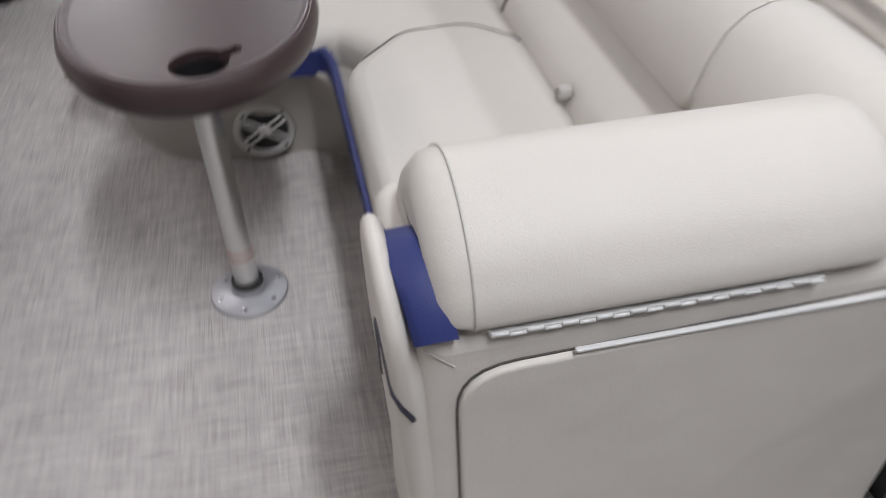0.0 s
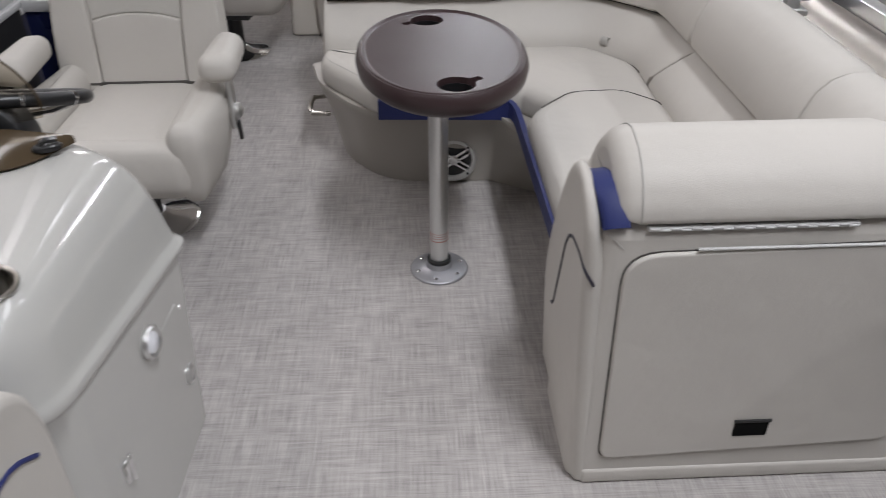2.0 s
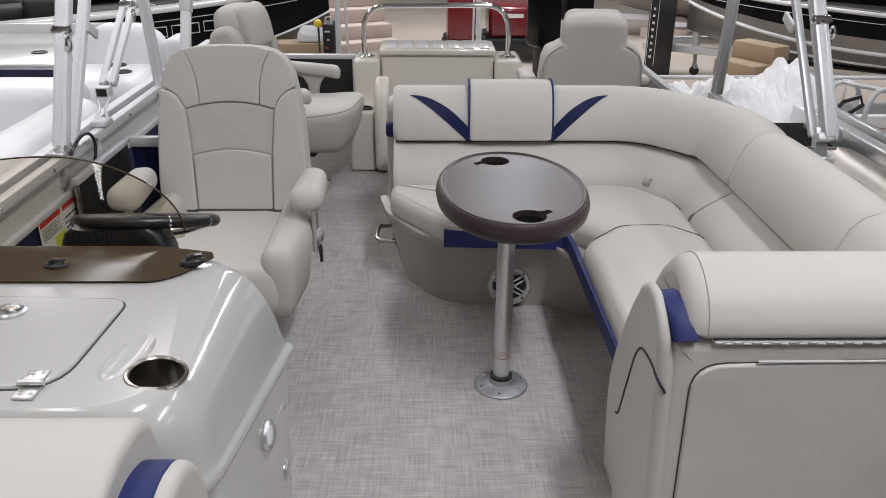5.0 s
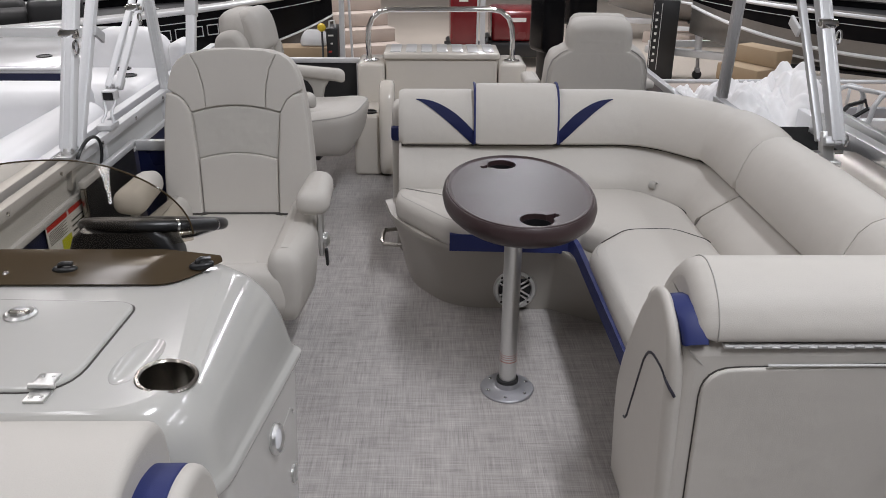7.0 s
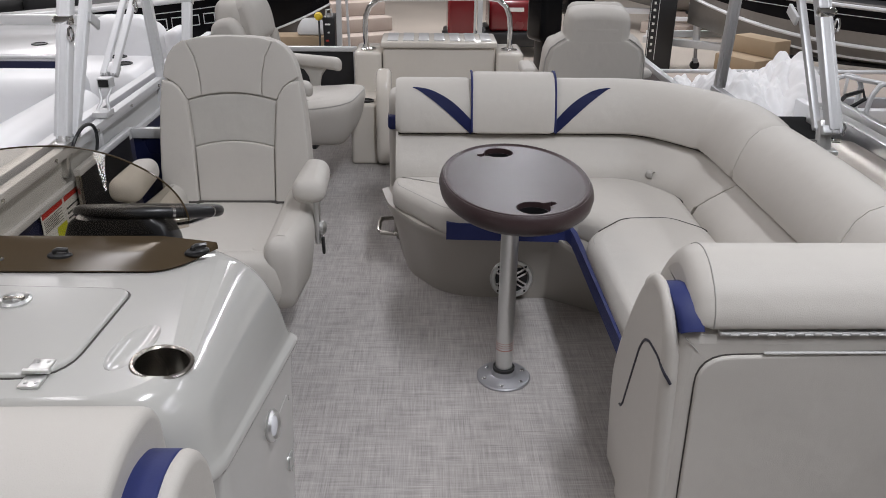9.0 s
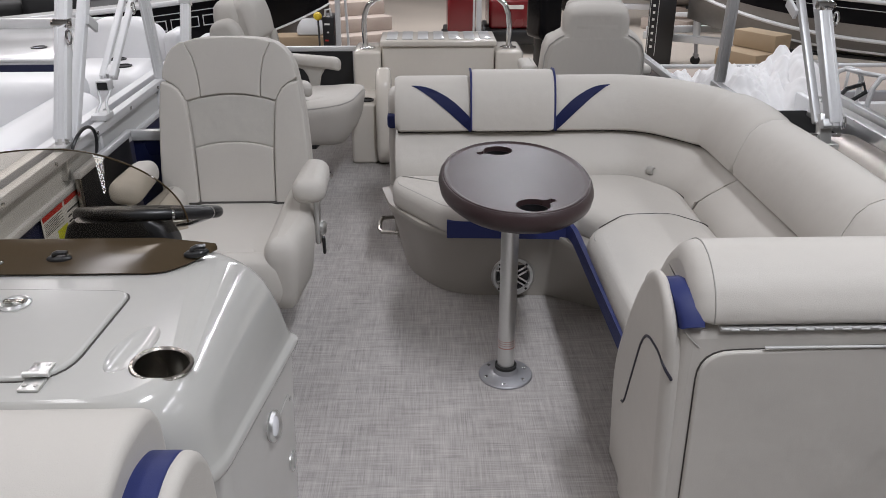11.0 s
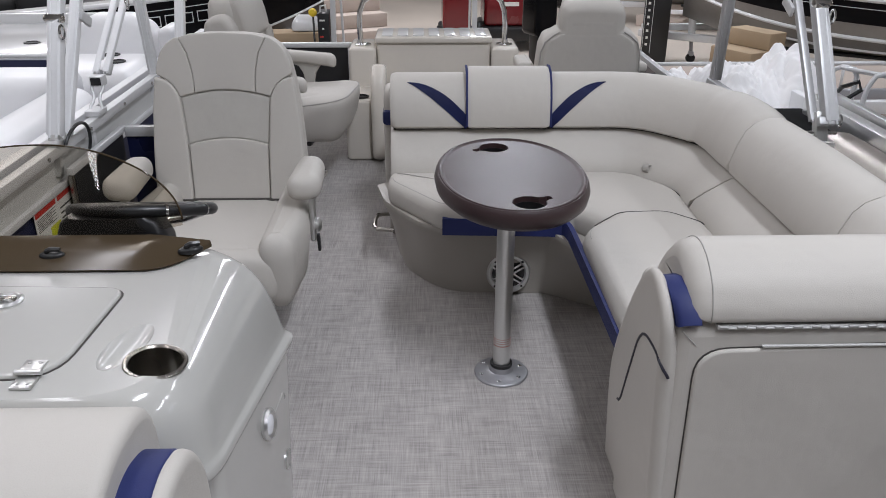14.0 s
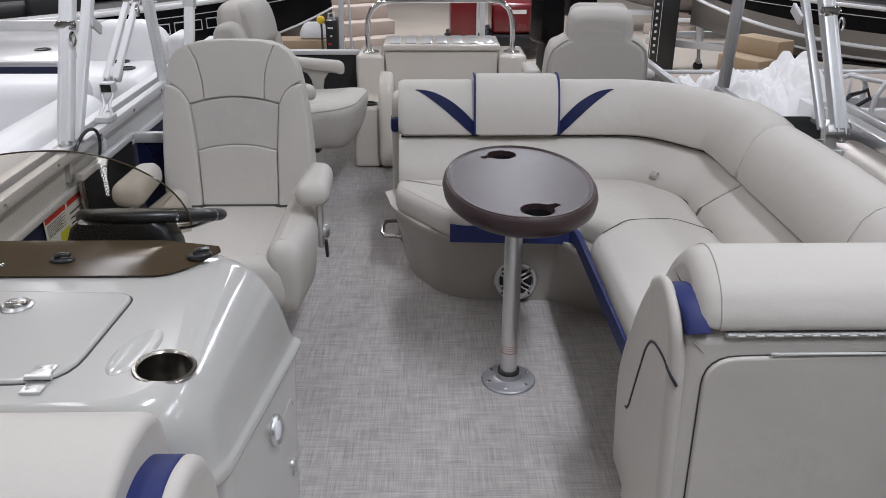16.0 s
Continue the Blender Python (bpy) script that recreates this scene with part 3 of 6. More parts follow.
# ---- the end unit with its hatch and rolled arm ----
unit = thing("sofa_end_unit", "beige sofa end cabinet with rolled hinged arm and navy inset", "cabinet")
FRONT = -0.865
front = fillet([(0.246, 0.0), (1.005, 0.0), (0.995, 0.688), (0.252, 0.688)], [0.03, 0.05, 0.06, 0.04])
body_bm = moved(rings(front, soft(0.0, 0.27, 0.035, 0.0)), pose(0, FRONT + 0.27, 0, 90))
part("body", box(0.275, 0.99, FRONT + 0.25, -0.44, 0.001, 0.44, 0.01, 2, body_bm), VINYL, unit)
part("sill", box(0.278, 1.002, FRONT - 0.005, FRONT + 0.02, 0.001, 0.045, 0.009, 3), VINYL, unit, "padded bottom edge")


def door_outline(d):
    return fillet([(0.312 - d, 0.085 - d), (0.950 + d, 0.115 - d), (0.940 + d, 0.640 + d), (0.300 - d, 0.625 + d)], [0.03, 0.04, 0.05, 0.07])


# a dark sheet behind the hatch paints the shade round its edge
part("hatch_gap_shade", moved(rings(door_outline(0.0025), [(0.0, 0.0), (0.003, 0.0)]), pose(0, FRONT + 0.001, 0, 90)), SEAM, unit, "dark sheet for the shade in the hatch gap")
hatch = part("hatch", moved(rings(door_outline(0.0), soft(0.0, 0.010, 0.006, 0.0)), pose(0, FRONT, 0, 90)), VINYL, unit, "flat beige vinyl hatch panel")
part("latch_pocket", box(0.592, 0.668, FRONT - 0.0125, FRONT - 0.006, 0.145, 0.192, 0.004), BAG, hatch, "black recessed pull")
part("latch_lip", box(0.590, 0.670, FRONT - 0.015, FRONT - 0.010, 0.188, 0.195, 0.0015), RUBBER, hatch)
hinge = part("piano_hinge", box(0.335, 0.715, FRONT - 0.006, FRONT + 0.02, 0.674, 0.682, 0.001), MATTE_ALU, unit, "thin aluminium piano hinge")
for k in range(20):
    zk = 0.6768 if k % 2 else 0.6795
    part("knuckle", moved(lathe([(0.0023, 0), (0.0023, 0.0176)], 8), pose(0.3365 + k * 0.0189, FRONT - 0.0062, zk, 0, 90)), MATTE_ALU, hinge)
part("drip_rail", box(0.43, 0.87, FRONT - 0.0130, FRONT - 0.006, 0.635, 0.6385, 0.001), MATTE_ALU, unit)
ARM = [(-0.50, 0.44), (-0.535, 0.58), (-0.57, 0.67), (-0.61, 0.73), (-0.65, 0.775), (-0.70, 0.808), (-0.745, 0.818), (-0.80, 0.803), (-0.848, 0.768), (-0.872, 0.725), (-0.876, 0.690), (-0.85, 0.684), (-0.78, 0.66), (-0.72, 0.44)]


def across(profile, x0, x1, r):
    """A body along x from a profile of (y, z), its ends rounded by r."""
    pts = round_off(profile)
    own = rings(pts, [(0, r), (r * 0.13, r * 0.5), (r * 0.5, r * 0.13), (r, 0), (x1 - x0 - r, 0), (x1 - x0 - r * 0.5, r * 0.13), (x1 - x0 - r * 0.13, r * 0.5), (x1 - x0, r)])
    return moved(own, Matrix(((0, 0, 1, x0), (1, 0, 0, 0), (0, 1, 0, 0), (0, 0, 0, 1))))


arm_cushion = part("arm_cushion", across(ARM, 0.278, 0.816, 0.042), VINYL, unit, "rolled beige arm cushion", sharp=70)
ARM_LINE = round_off(ARM)
part("welt", tube([(0.318, p.x, p.y) for p in ARM_LINE if p.y > 0.69], 0.0016, 6), VINYL_DARK, unit)
LEAN_OUT = Matrix(((1, 0, -0.05, 0.034), (0, 1, 0, 0), (0, 0, 1, 0), (0, 0, 0, 1)))
BLUE_UP = ((-0.655, 0.640, 0.004), (-0.688, 0.682, 0.002), (-0.715, 0.708, 0.0), (-0.740, 0.732, 0.001), (-0.775, 0.743, 0.003), (-0.808, 0.736, 0.006), (-0.836, 0.720, 0.009), (-0.857, 0.699, 0.012), (-0.869, 0.679, 0.014))
navy_bm, navy_rows = bmesh.new(), []
for py, pz, swing in BLUE_UP:
    deep = (Vector((0, -0.70, 0.62)) - Vector((0, py, pz))) * 0.35
    row = [Vector((0.236 + swing * 1.4, py, pz)), Vector((0.250 + swing, py - 0.004, pz + 0.005)), Vector((0.275 + swing * 0.7, py - 0.006, pz + 0.008)), Vector((0.294 + swing * 0.5, py - 0.005, pz + 0.007))]
    navy_rows.append([navy_bm.verts.new(p) for p in row + [row[3] + deep, row[0] + deep]])
for a, b in zip(navy_rows, navy_rows[1:]):
    for k in range(6):
        navy_bm.faces.new((a[k], a[(k + 1) % 6], b[(k + 1) % 6], b[k]))
navy_bm.faces.new(navy_rows[0][::-1])
navy_bm.faces.new(navy_rows[-1])
bmesh.ops.recalc_face_normals(navy_bm, faces=navy_bm.faces[:])
part("navy_inset", navy_bm, NAVY, unit, "navy vinyl inset beside the arm", sharp=60)
SIDE = [(-0.44, 0.003), (-0.425, 0.003), (-0.42, 0.008), (-0.42, 0.03), (-0.42, 0.30), (-0.49, 0.45), (-0.60, 0.62), (-0.68, 0.715), (-0.735, 0.752), (-0.785, 0.755), (-0.83, 0.725), (-0.858, 0.68), (-0.866, 0.62), (-0.866, 0.03), (-0.866, 0.008), (-0.861, 0.003), (-0.845, 0.003)]
panel_bm = across(SIDE, 0.226, 0.266, 0.019)
for v in panel_bm.verts:
    v.co.x -= (v.co.x - 0.226) * 0.38 * min(1.0, max(0.0, (v.co.z - 0.60) / 0.13))
part("side_panel", moved(panel_bm, LEAN_OUT), VINYL, unit, "padded beige side panel", sharp=70)
squig = [LEAN_OUT @ Vector((0.2262 + 0.019 - math.sqrt(0.019 ** 2 - (0.019 - min(0.019, y + 0.866)) ** 2), y, z)) for y, z in ((-0.543, 0.274), (-0.556, 0.279), (-0.575, 0.302), (-0.606, 0.368), (-0.645, 0.450), (-0.686, 0.534), (-0.705, 0.560), (-0.722, 0.577), (-0.740, 0.587), (-0.760, 0.594), (-0.785, 0.597), (-0.820, 0.599), (-0.840, 0.597), (-0.852, 0.590), (-0.862, 0.574), (-0.8655, 0.562))] + [Vector((0.2505, -0.8672, 0.5555))]
part("piping", tube(squig, 0.0035, 8), PIPING, unit, "thin navy curved piping")
part("corner_seam", tube([(0.266, -0.8655, 0.668), (0.280, -0.8655, 0.652), (0.298, -0.8655, 0.634)], 0.0012, 6), VINYL_DARK, unit, "stitched corner seam")
part("end_seam", tube([(0.838, -0.8650, 0.676), (0.90, -0.8662, 0.668), (0.965, -0.8655, 0.666)], 0.0016, 6), VINYL_DARK, unit, "stitched seam under the back end")
LEAN_FORWARD = Matrix(((1, 0, 0, 0), (0, 1, -0.03, 0.006), (0, 0, 1.012, 0), (0, 0, 0, 1)))
for piece in unit.children_recursive:
    piece.data.transform(LEAN_FORWARD)

# ---- the table ----
table = thing("pedestal_table", "oval brown plastic table on an aluminium pedestal", "table")
oval = [Vector((0.231 * math.copysign(abs(math.cos(a)) ** 0.96, math.cos(a)), 0.343 * math.copysign(abs(math.sin(a)) ** 0.96, math.sin(a)))) for a in np.linspace(0, 2 * math.pi, 72, endpoint=False)]
top_bm = rings(oval, [(0.635, 0.05), (0.640, 0.020), (0.655, 0.004), (0.675, 0.0), (0.692, 0.004), (0.7005, 0.010), (0.7005, 0.0125), (0.7035, 0.0145), (0.7045, 0.018), (0.7030, 0.0215), (0.6995, 0.025), (0.699, 0.030)])
tabletop = part("tabletop", moved(top_bm, pose(0.010, 0.025, 0.006, 0, 0, 2)), TABLE_BROWN, table, "dark brown moulded tabletop with raised rim")


def cup_outline(r):
    pts = [Vector((r * math.cos(a), r * math.sin(a))) for a in np.linspace(0.35, 2 * math.pi - 0.35, 26)]
    return pts + [Vector((r * 1.25, -0.012)), Vector((r * 1.5, -0.014)), Vector((r * 1.62, 0.0)), Vector((r * 1.5, 0.014)), Vector((r * 1.25, 0.012))]


for cx, cy, ang in ((-0.022, 0.262, 205), (0.035, -0.235, 32)):
    m = pose(cx, cy, 0, 0, 0, ang)
    cut(tabletop, moved(rings(cup_outline(0.049), [(0.648, 0.004), (0.72, 0.0)]), m))
    # black liner paints the hole's depth shade over the brown plastic
    part("cup_well_shade", moved(lathe([(0.0455, 0.6485), (0.0455, 0.690), (0.0440, 0.690), (0.0430, 0.6505), (0.0005, 0.6500)], 30, caps=False), m), BLACK, tabletop, "black liner for the shade in the cup hole")
part("pole", lathe([(0.028, 0.03), (0.028, 0.60), (0.034, 0.605), (0.034, 0.636)], 28), ALU, table, "aluminium pole")
part("mount", lathe([(0.05, 0.60), (0.09, 0.625), (0.09, 0.637)], 28), BLACK, table)
part("sticker", lathe([(0.0283, 0.115), (0.0285, 0.116), (0.0285, 0.118), (0.0283, 0.119)], 28), PRINT_RED, table, "thin red printed band")
for zz in (0.126, 0.134, 0.142):
    part("sticker", lathe([(0.0283, zz), (0.0284, zz + 0.0004), (0.0284, zz + 0.0014), (0.0283, zz + 0.0018)], 28), PRINT_RED, table, "thin red printed band")
foot = part("flange", lathe([(0.089, 0.001), (0.090, 0.006), (0.087, 0.0095), (0.050, 0.0135), (0.041, 0.018), (0.038, 0.034)], 40), CAST_ALU, table, "cast aluminium floor flange")
part("collar", lathe([(0.0365, 0.030), (0.0365, 0.044), (0.030, 0.046)], 28), RUBBER, table, "black rubber collar")
for k in range(6):
    a = radians(60 * k + 20)
    part("screw", moved(lathe([(0.0065, 0), (0.0065, 0.002), (0.004, 0.0035), (0.0005, 0.0037)], 12), pose(0.070 * math.cos(a), 0.070 * math.sin(a), 0.0105)), CHROME, foot)

# ---- the helm console ----
console = thing("helm_console", "glossy beige fibreglass helm console", "console")


def console_plan(off):
    """The console's outline, drawn in by off on the aisle side and at the helm end."""
    return fillet([(-1.42, -1.212), (-0.624 - off * 0.38, -1.212 + off * 0.2), (-0.578 - off * 1.15, -0.575 - off * 0.4), (-0.66 - off * 0.8, -0.55 - off * 0.25), (-1.42, -0.55 - off * 0.15)],
                  [0.02, 0.12, 0.06, 0.05, 0.02], 8)


SECTION = [(0.001, 0.022), (0.30, 0.012), (0.44, 0.006), (0.490, 0.005), (0.494, -0.004), (0.500, -0.009), (0.508, -0.009), (0.513, -0.004), (0.518, 0.003), (0.526, 0.007), (0.545, 0.012), (0.575, 0.018), (0.61, 0.026), (0.642, 0.036),
           (0.668, 0.047), (0.690, 0.060), (0.708, 0.075), (0.722, 0.091), (0.733, 0.109), (0.741, 0.130), (0.746, 0.152), (0.748, 0.175)]
shell_bm = stack([(z, console_plan(d)) for z, d in SECTION])
for v in shell_bm.verts:
    v.co.z += 0.12 * max(0.0, -0.60 - v.co.y) * max(0.0, 1 - abs(v.co.z - 0.52) / 0.20)
shell = part("shell", shell_bm, GEL, console, "moulded gelcoat shell", sharp=60)
cut(shell, moved(lathe([(0.0475, 0.62), (0.0475, 0.80)], 32), pose(-0.72, -1.078, 0)))
cut(shell, box(-1.44, -0.80, -0.625, -0.40, 0.60, 0.9))
scoop = bmesh.new()
bmesh.ops.create_uvsphere(scoop, u_segments=28, v_segments=16, radius=1.0)
cut(shell, moved(scoop, pose(-0.782, -1.01, 0.770, 8, 0, -11) @ Matrix.Diagonal((0.042, 0.105, 0.036, 1))))
cup = thing("cup_holder", "stainless steel cup holder set into the console", "cup holder", at=(-0.72, -1.078, 0.7445))
cup.rotation_euler = (radians(1.5), radians(5), 0)
part("bowl", lathe([(0.0465, -0.020), (0.0505, -0.003), (0.0535, -0.0015), (0.0545, 0.0010), (0.0525, 0.0035), (0.0480, 0.0040), (0.0450, 0.001), (0.041, -0.09), (0.020, -0.093), (0.0008, -0.0935)], 40, caps=False), STEEL, cup)
lid_line = fillet([(-1.40, -1.132), (-0.872, -1.132), (-0.856, -0.815), (-1.40, -0.788)], [0.02, 0.085, 0.035, 0.02])
# dark sheet under the lid, its rim painted shade
part("lid_gap", rings(fillet([(-1.40, -1.135), (-0.869, -1.135), (-0.8525, -0.812), (-1.40, -0.785)], [0.02, 0.087, 0.037, 0.02]), [(0.7465, 0), (0.7495, 0)]), SEAM, console, "dark sheet for the shade in the lid gap")
lid = part("glove_lid", rings(lid_line, soft(0.748, 0.757, 0.006, 0.0, 3)), GEL, console, "flush gelcoat compartment lid")
part("lock", moved(lathe([(0.030, 0), (0.031, 0.004), (0.026, 0.008), (0.021, 0.006), (0.019, 0.003), (0.0005, 0.003)], 30), pose(-1.065, -0.875, 0.757)), ALU, lid, "round chrome lock")
part("lock_barrel", moved(lathe([(0.012, 0.002), (0.012, 0.009), (0.008, 0.010), (0.0005, 0.010)], 16), pose(-1.06, -0.872, 0.757)), ALU, lid)
part("lock_handle", box(-1.085, -1.045, -0.881, -0.870, 0.762, 0.768, 0.002), STEEL, lid)
for dy, hh in ((-1.147, 0.754), (-1.108, 0.761)):
    part("hinge_leaf", box(-0.930, -0.894, dy - 0.018, dy + 0.018, hh - 0.005, hh, 0.002), ALU, lid, "chrome hinge leaf")
part("hinge_pin", moved(lathe([(0.005, 0), (0.005, 0.044)], 10), pose(-0.934, -1.128, 0.760, 0, 90)), ALU, lid)
for hx in (-0.921, -0.903):
    for hy, hz in ((-1.152, 0.754), (-1.100, 0.761)):
        part("screw", moved(lathe([(0.004, 0), (0.004, 0.001), (0.0005, 0.002)], 8), pose(hx, hy, hz)), ALU, lid)
# side fittings
light = thing("courtesy_light", "round chrome-rimmed courtesy light on the console side", "light", at=(-0.596, -0.835, 0.425))
light.matrix_world = pose(-0.599, -0.835, 0.428, 0, -6, -8)
part("rim", moved(lathe([(0.022, 0), (0.034, 0.0), (0.035, 0.006), (0.029, 0.012), (0.022, 0.008)], 28, caps=False), pose(0, 0, 0, 0, 90)), ALU, light)
part("lens", moved(lathe([(0.024, 0.002), (0.024, 0.007), (0.015, 0.010), (0.0005, 0.011)], 24), pose(0, 0, 0, 0, 90)), LENS, light, "white frosted lens")
knob = thing("door_lock", "small chrome push lock on the console door", "lock", at=(-0.603, -0.662, 0.192))
part("ring", moved(lathe([(0.015, 0), (0.025, 0), (0.025, 0.007), (0.017, 0.010)], 20, caps=False), pose(0, 0, 0, 0, 90)), ALU, knob)
part("barrel", moved(lathe([(0.015, 0.002), (0.015, 0.010), (0.0005, 0.012)], 16), pose(0, 0, 0, 0, 90)), ALU, knob)
part("snap", moved(lathe([(0.006, 0), (0.006, 0.003), (0.0005, 0.004)], 12), pose(-0.594, -0.655, 0.375, 0, 90)), CHROME, console)
leaf = part("door_hinge", box(-0.626, -0.610, -1.045, -1.01, 0.268, 0.312, 0.002), CHROME, console, "small chrome hinge")
part("pin", moved(lathe([(0.005, -0.026), (0.005, 0.026)], 10), pose(-0.609, -1.028, 0.29)), CHROME, leaf)
door_edge = [Vector((-0.588 - 0.02 * (0.44 - z) + 0.075 * (y + 0.60), y, z)) for y, z in ((-0.68, 0.40), (-0.80, 0.40), (-0.90, 0.390), (-0.97, 0.36), (-1.02, 0.31), (-1.05, 0.24), (-1.06, 0.06))]
part("door_edge", tube(door_edge, 0.004, 6), GEL, console, "raised edge of the console door")

# dash, windscreen, wheel
dash = part("dash", box(-1.43, -0.79, -0.64, -0.50, 0.45, 0.655, 0.02, 3), DARK_PANEL, console, "dark instrument dash")
WINDSCREEN_END = -0.8155


def screen_top(x):
    """The height of the pane's upper edge, falling in an arc towards the aisle."""
    if x < -1.12:
        return 0.957 - 0.55 * (x + 1.12) ** 2
    return 0.776 + 0.181 * math.sqrt(max(0.0, 1 - ((x + 1.12) / 0.305) ** 2.2))


def sheet(f, nu, nv, thick):
    """A bent sheet of even thickness over a grid."""
    own = bmesh.new()
    grid = [[own.verts.new(f(i / nu, j / nv)) for j in range(nv + 1)] for i in range(nu + 1)]
    for i in range(nu):
        for j in range(nv):
            own.faces.new((grid[i][j], grid[i + 1][j], grid[i + 1][j + 1], grid[i][j + 1]))
    bmesh.ops.remove_doubles(own, verts=own.verts, dist=1e-5)
    bmesh.ops.solidify(own, geom=own.faces[:], thickness=thick)
    return own


def pane_point(u, v):
    x = -1.43 + (1.43 + WINDSCREEN_END) * math.sin(u * math.pi / 2)
    z = 0.773 + (screen_top(x) - 0.773) * v
    return Vector((x, -0.602 + 0.60 * (z - 0.773) - 0.02 * math.sin((z - 0.773) / 0.175 * 2.6) + 0.10 * (x + 1.05) ** 2 + 1.8 * max(0.0, x + 1.0) ** 2, z))


def flange_point(u, v):
    """The brown foot of the screen: its front edge sweeps back to a point at the aisle end."""
    x = -1.43 + 0.695 * math.sin(u * math.pi / 2)
    e = max(0.0, (x + 0.86) / 0.125)
    y0 = -0.733 + 0.123 * e ** 2.4
    y = y0 + (-0.600 - y0) * v - 0.008 * e * v
    return Vector((x, y, 0.752 + 0.023 * math.sin(v * math.pi / 2) * (1 - 0.5 * e)))


windscreen = thing("windscreen", "smoked brown acrylic windscreen curved over the console", "windscreen")
pane = part("pane", sheet(pane_point, 48, 14, 0.003), SMOKED, windscreen, "clear smoked acrylic pane", sharp=70)
pane.visible_shadow = False
part("flange", sheet(flange_point, 40, 8, -0.003), BROWN_ACRYLIC, windscreen, "dark brown acrylic foot", sharp=70)
part("edge", tube([pane_point(i / 40, 1.0) for i in range(41)], 0.0022, 6), BROWN_ACRYLIC, windscreen)
for sx, sy, turn in ((-1.055, -0.684, 4), (-0.765, -0.662, 24)):
    m = pose(sx, sy, 0.7645, 14, 0, turn)
    clip = part("clip", moved(stack([(z, [Vector((0.027 * k * math.cos(a), 0.013 * k * math.sin(a))) for a in np.linspace(0, 2 * math.pi, 24, endpoint=False)]) for z, k in ((0, 1.0), (0.005, 1.0), (0.009, 0.85), (0.011, 0.5))]), m), BLACK, windscreen, "black plastic screen clip")
    part("knob", moved(tube([(-0.010, 0, 0.008), (-0.008, 0, 0.016), (0.0, 0, 0.020), (0.010, 0, 0.019), (0.020, 0, 0.018)], 0.0055, 8), m), BLACK, clip)
part("screw", moved(lathe([(0.010, 0), (0.010, 0.003), (0.006, 0.006), (0.0005, 0.007)], 16), pose(-1.178, -0.695, 0.760, 10)), CHROME, windscreen, "domed chrome screw")

part("gauge_pod", moved(stack([(z, fillet([(-0.115 - k, -0.05), (0.115 + k, -0.05), (0.105 + k, 0.05), (-0.105 - k, 0.05)], 0.03, 4)) for z, k in ((0.0, 0.03), (0.10, 0.02), (0.15, 0.0), (0.165, -0.02))]), pose(-0.975, -0.525, 0.64)), BLACK, console, "black gauge pod behind the wheel")
wheel = thing("steering_wheel", "black steering wheel with chrome bands", "steering wheel")
wheel.matrix_world = pose(-0.946, -0.41, 0.764, -20)
rim = part("rim", tube([(0.162 * math.cos(a), 0.162 * math.sin(a), 0) for a in np.linspace(0, 2 * math.pi, 48, endpoint=False)], 0.015, 12, closed=True), BLACK, wheel, "black moulded rim")
for a in (-0.25, -0.94, -2.57, 2.2):
    t = Vector((-math.sin(a), math.cos(a), 0))
    c = Vector((0.162 * math.cos(a), 0.162 * math.sin(a), 0))
    part("band", tube([c - t * 0.003, c + t * 0.003], 0.0156, 14), CHROME, rim, "chrome band")
for a in (0.0, 2.1, 4.2):
    part("spoke", tube([(0.03 * math.cos(a), 0.03 * math.sin(a), -0.035), (0.10 * math.cos(a), 0.10 * math.sin(a), -0.025), (0.158 * math.cos(a), 0.158 * math.sin(a), -0.004)], 0.009, 8), CHROME, wheel)
part("hub", lathe([(0.06, -0.10), (0.05, -0.06), (0.05, -0.04), (0.035, -0.02), (0.0005, -0.016)], 28), BLACK, wheel)
part("column", lathe([(0.09, -0.22), (0.075, -0.10), (0.05, -0.09)], 24), BLACK, wheel)

# ---- the lounge beside the console ----
lounge = thing("lounge_seat", "beige lounge back with navy arched inset", "seat")
LB = [(-1.205, 0.40), (-1.205, 0.70), (-1.225, 0.760), (-1.27, 0.787), (-1.36, 0.795), (-1.46, 0.77), (-1.56, 0.65), (-1.62, 0.42), (-1.62, 0.003), (-1.22, 0.003)]
part("back_cushion", across(LB, -1.44, -0.680, 0.018), VINYL, lounge, sharp=70)
LN = [(-1.210, 0.003), (-1.213, 0.58), (-1.230, 0.665), (-1.275, 0.722), (-1.36, 0.745), (-1.45, 0.72), (-1.54, 0.58), (-1.58, 0.003)]
part("navy_inset", across(LN, -0.690, -0.632, 0.006), NAVY, lounge, "navy vinyl arched inset", sharp=70)
LS = [(-1.205, 0.003), (-1.207, 0.575), (-1.226, 0.663), (-1.272, 0.719), (-1.358, 0.741), (-1.447, 0.715), (-1.536, 0.577), (-1.575, 0.003)]
part("side_panel", across(LS, -0.649, -0.609, 0.018), VINYL, lounge, "padded beige side panel", sharp=70)
part("piping", tube([(-0.6085, y, z) for y, z in ((-1.268, 0.590), (-1.285, 0.603), (-1.31, 0.621), (-1.335, 0.632), (-1.36, 0.636), (-1.385, 0.633), (-1.41, 0.623), (-1.435, 0.603), (-1.46, 0.566), (-1.48, 0.51), (-1.49, 0.44))], 0.004, 6), NAVY, lounge, "thin navy curved piping")

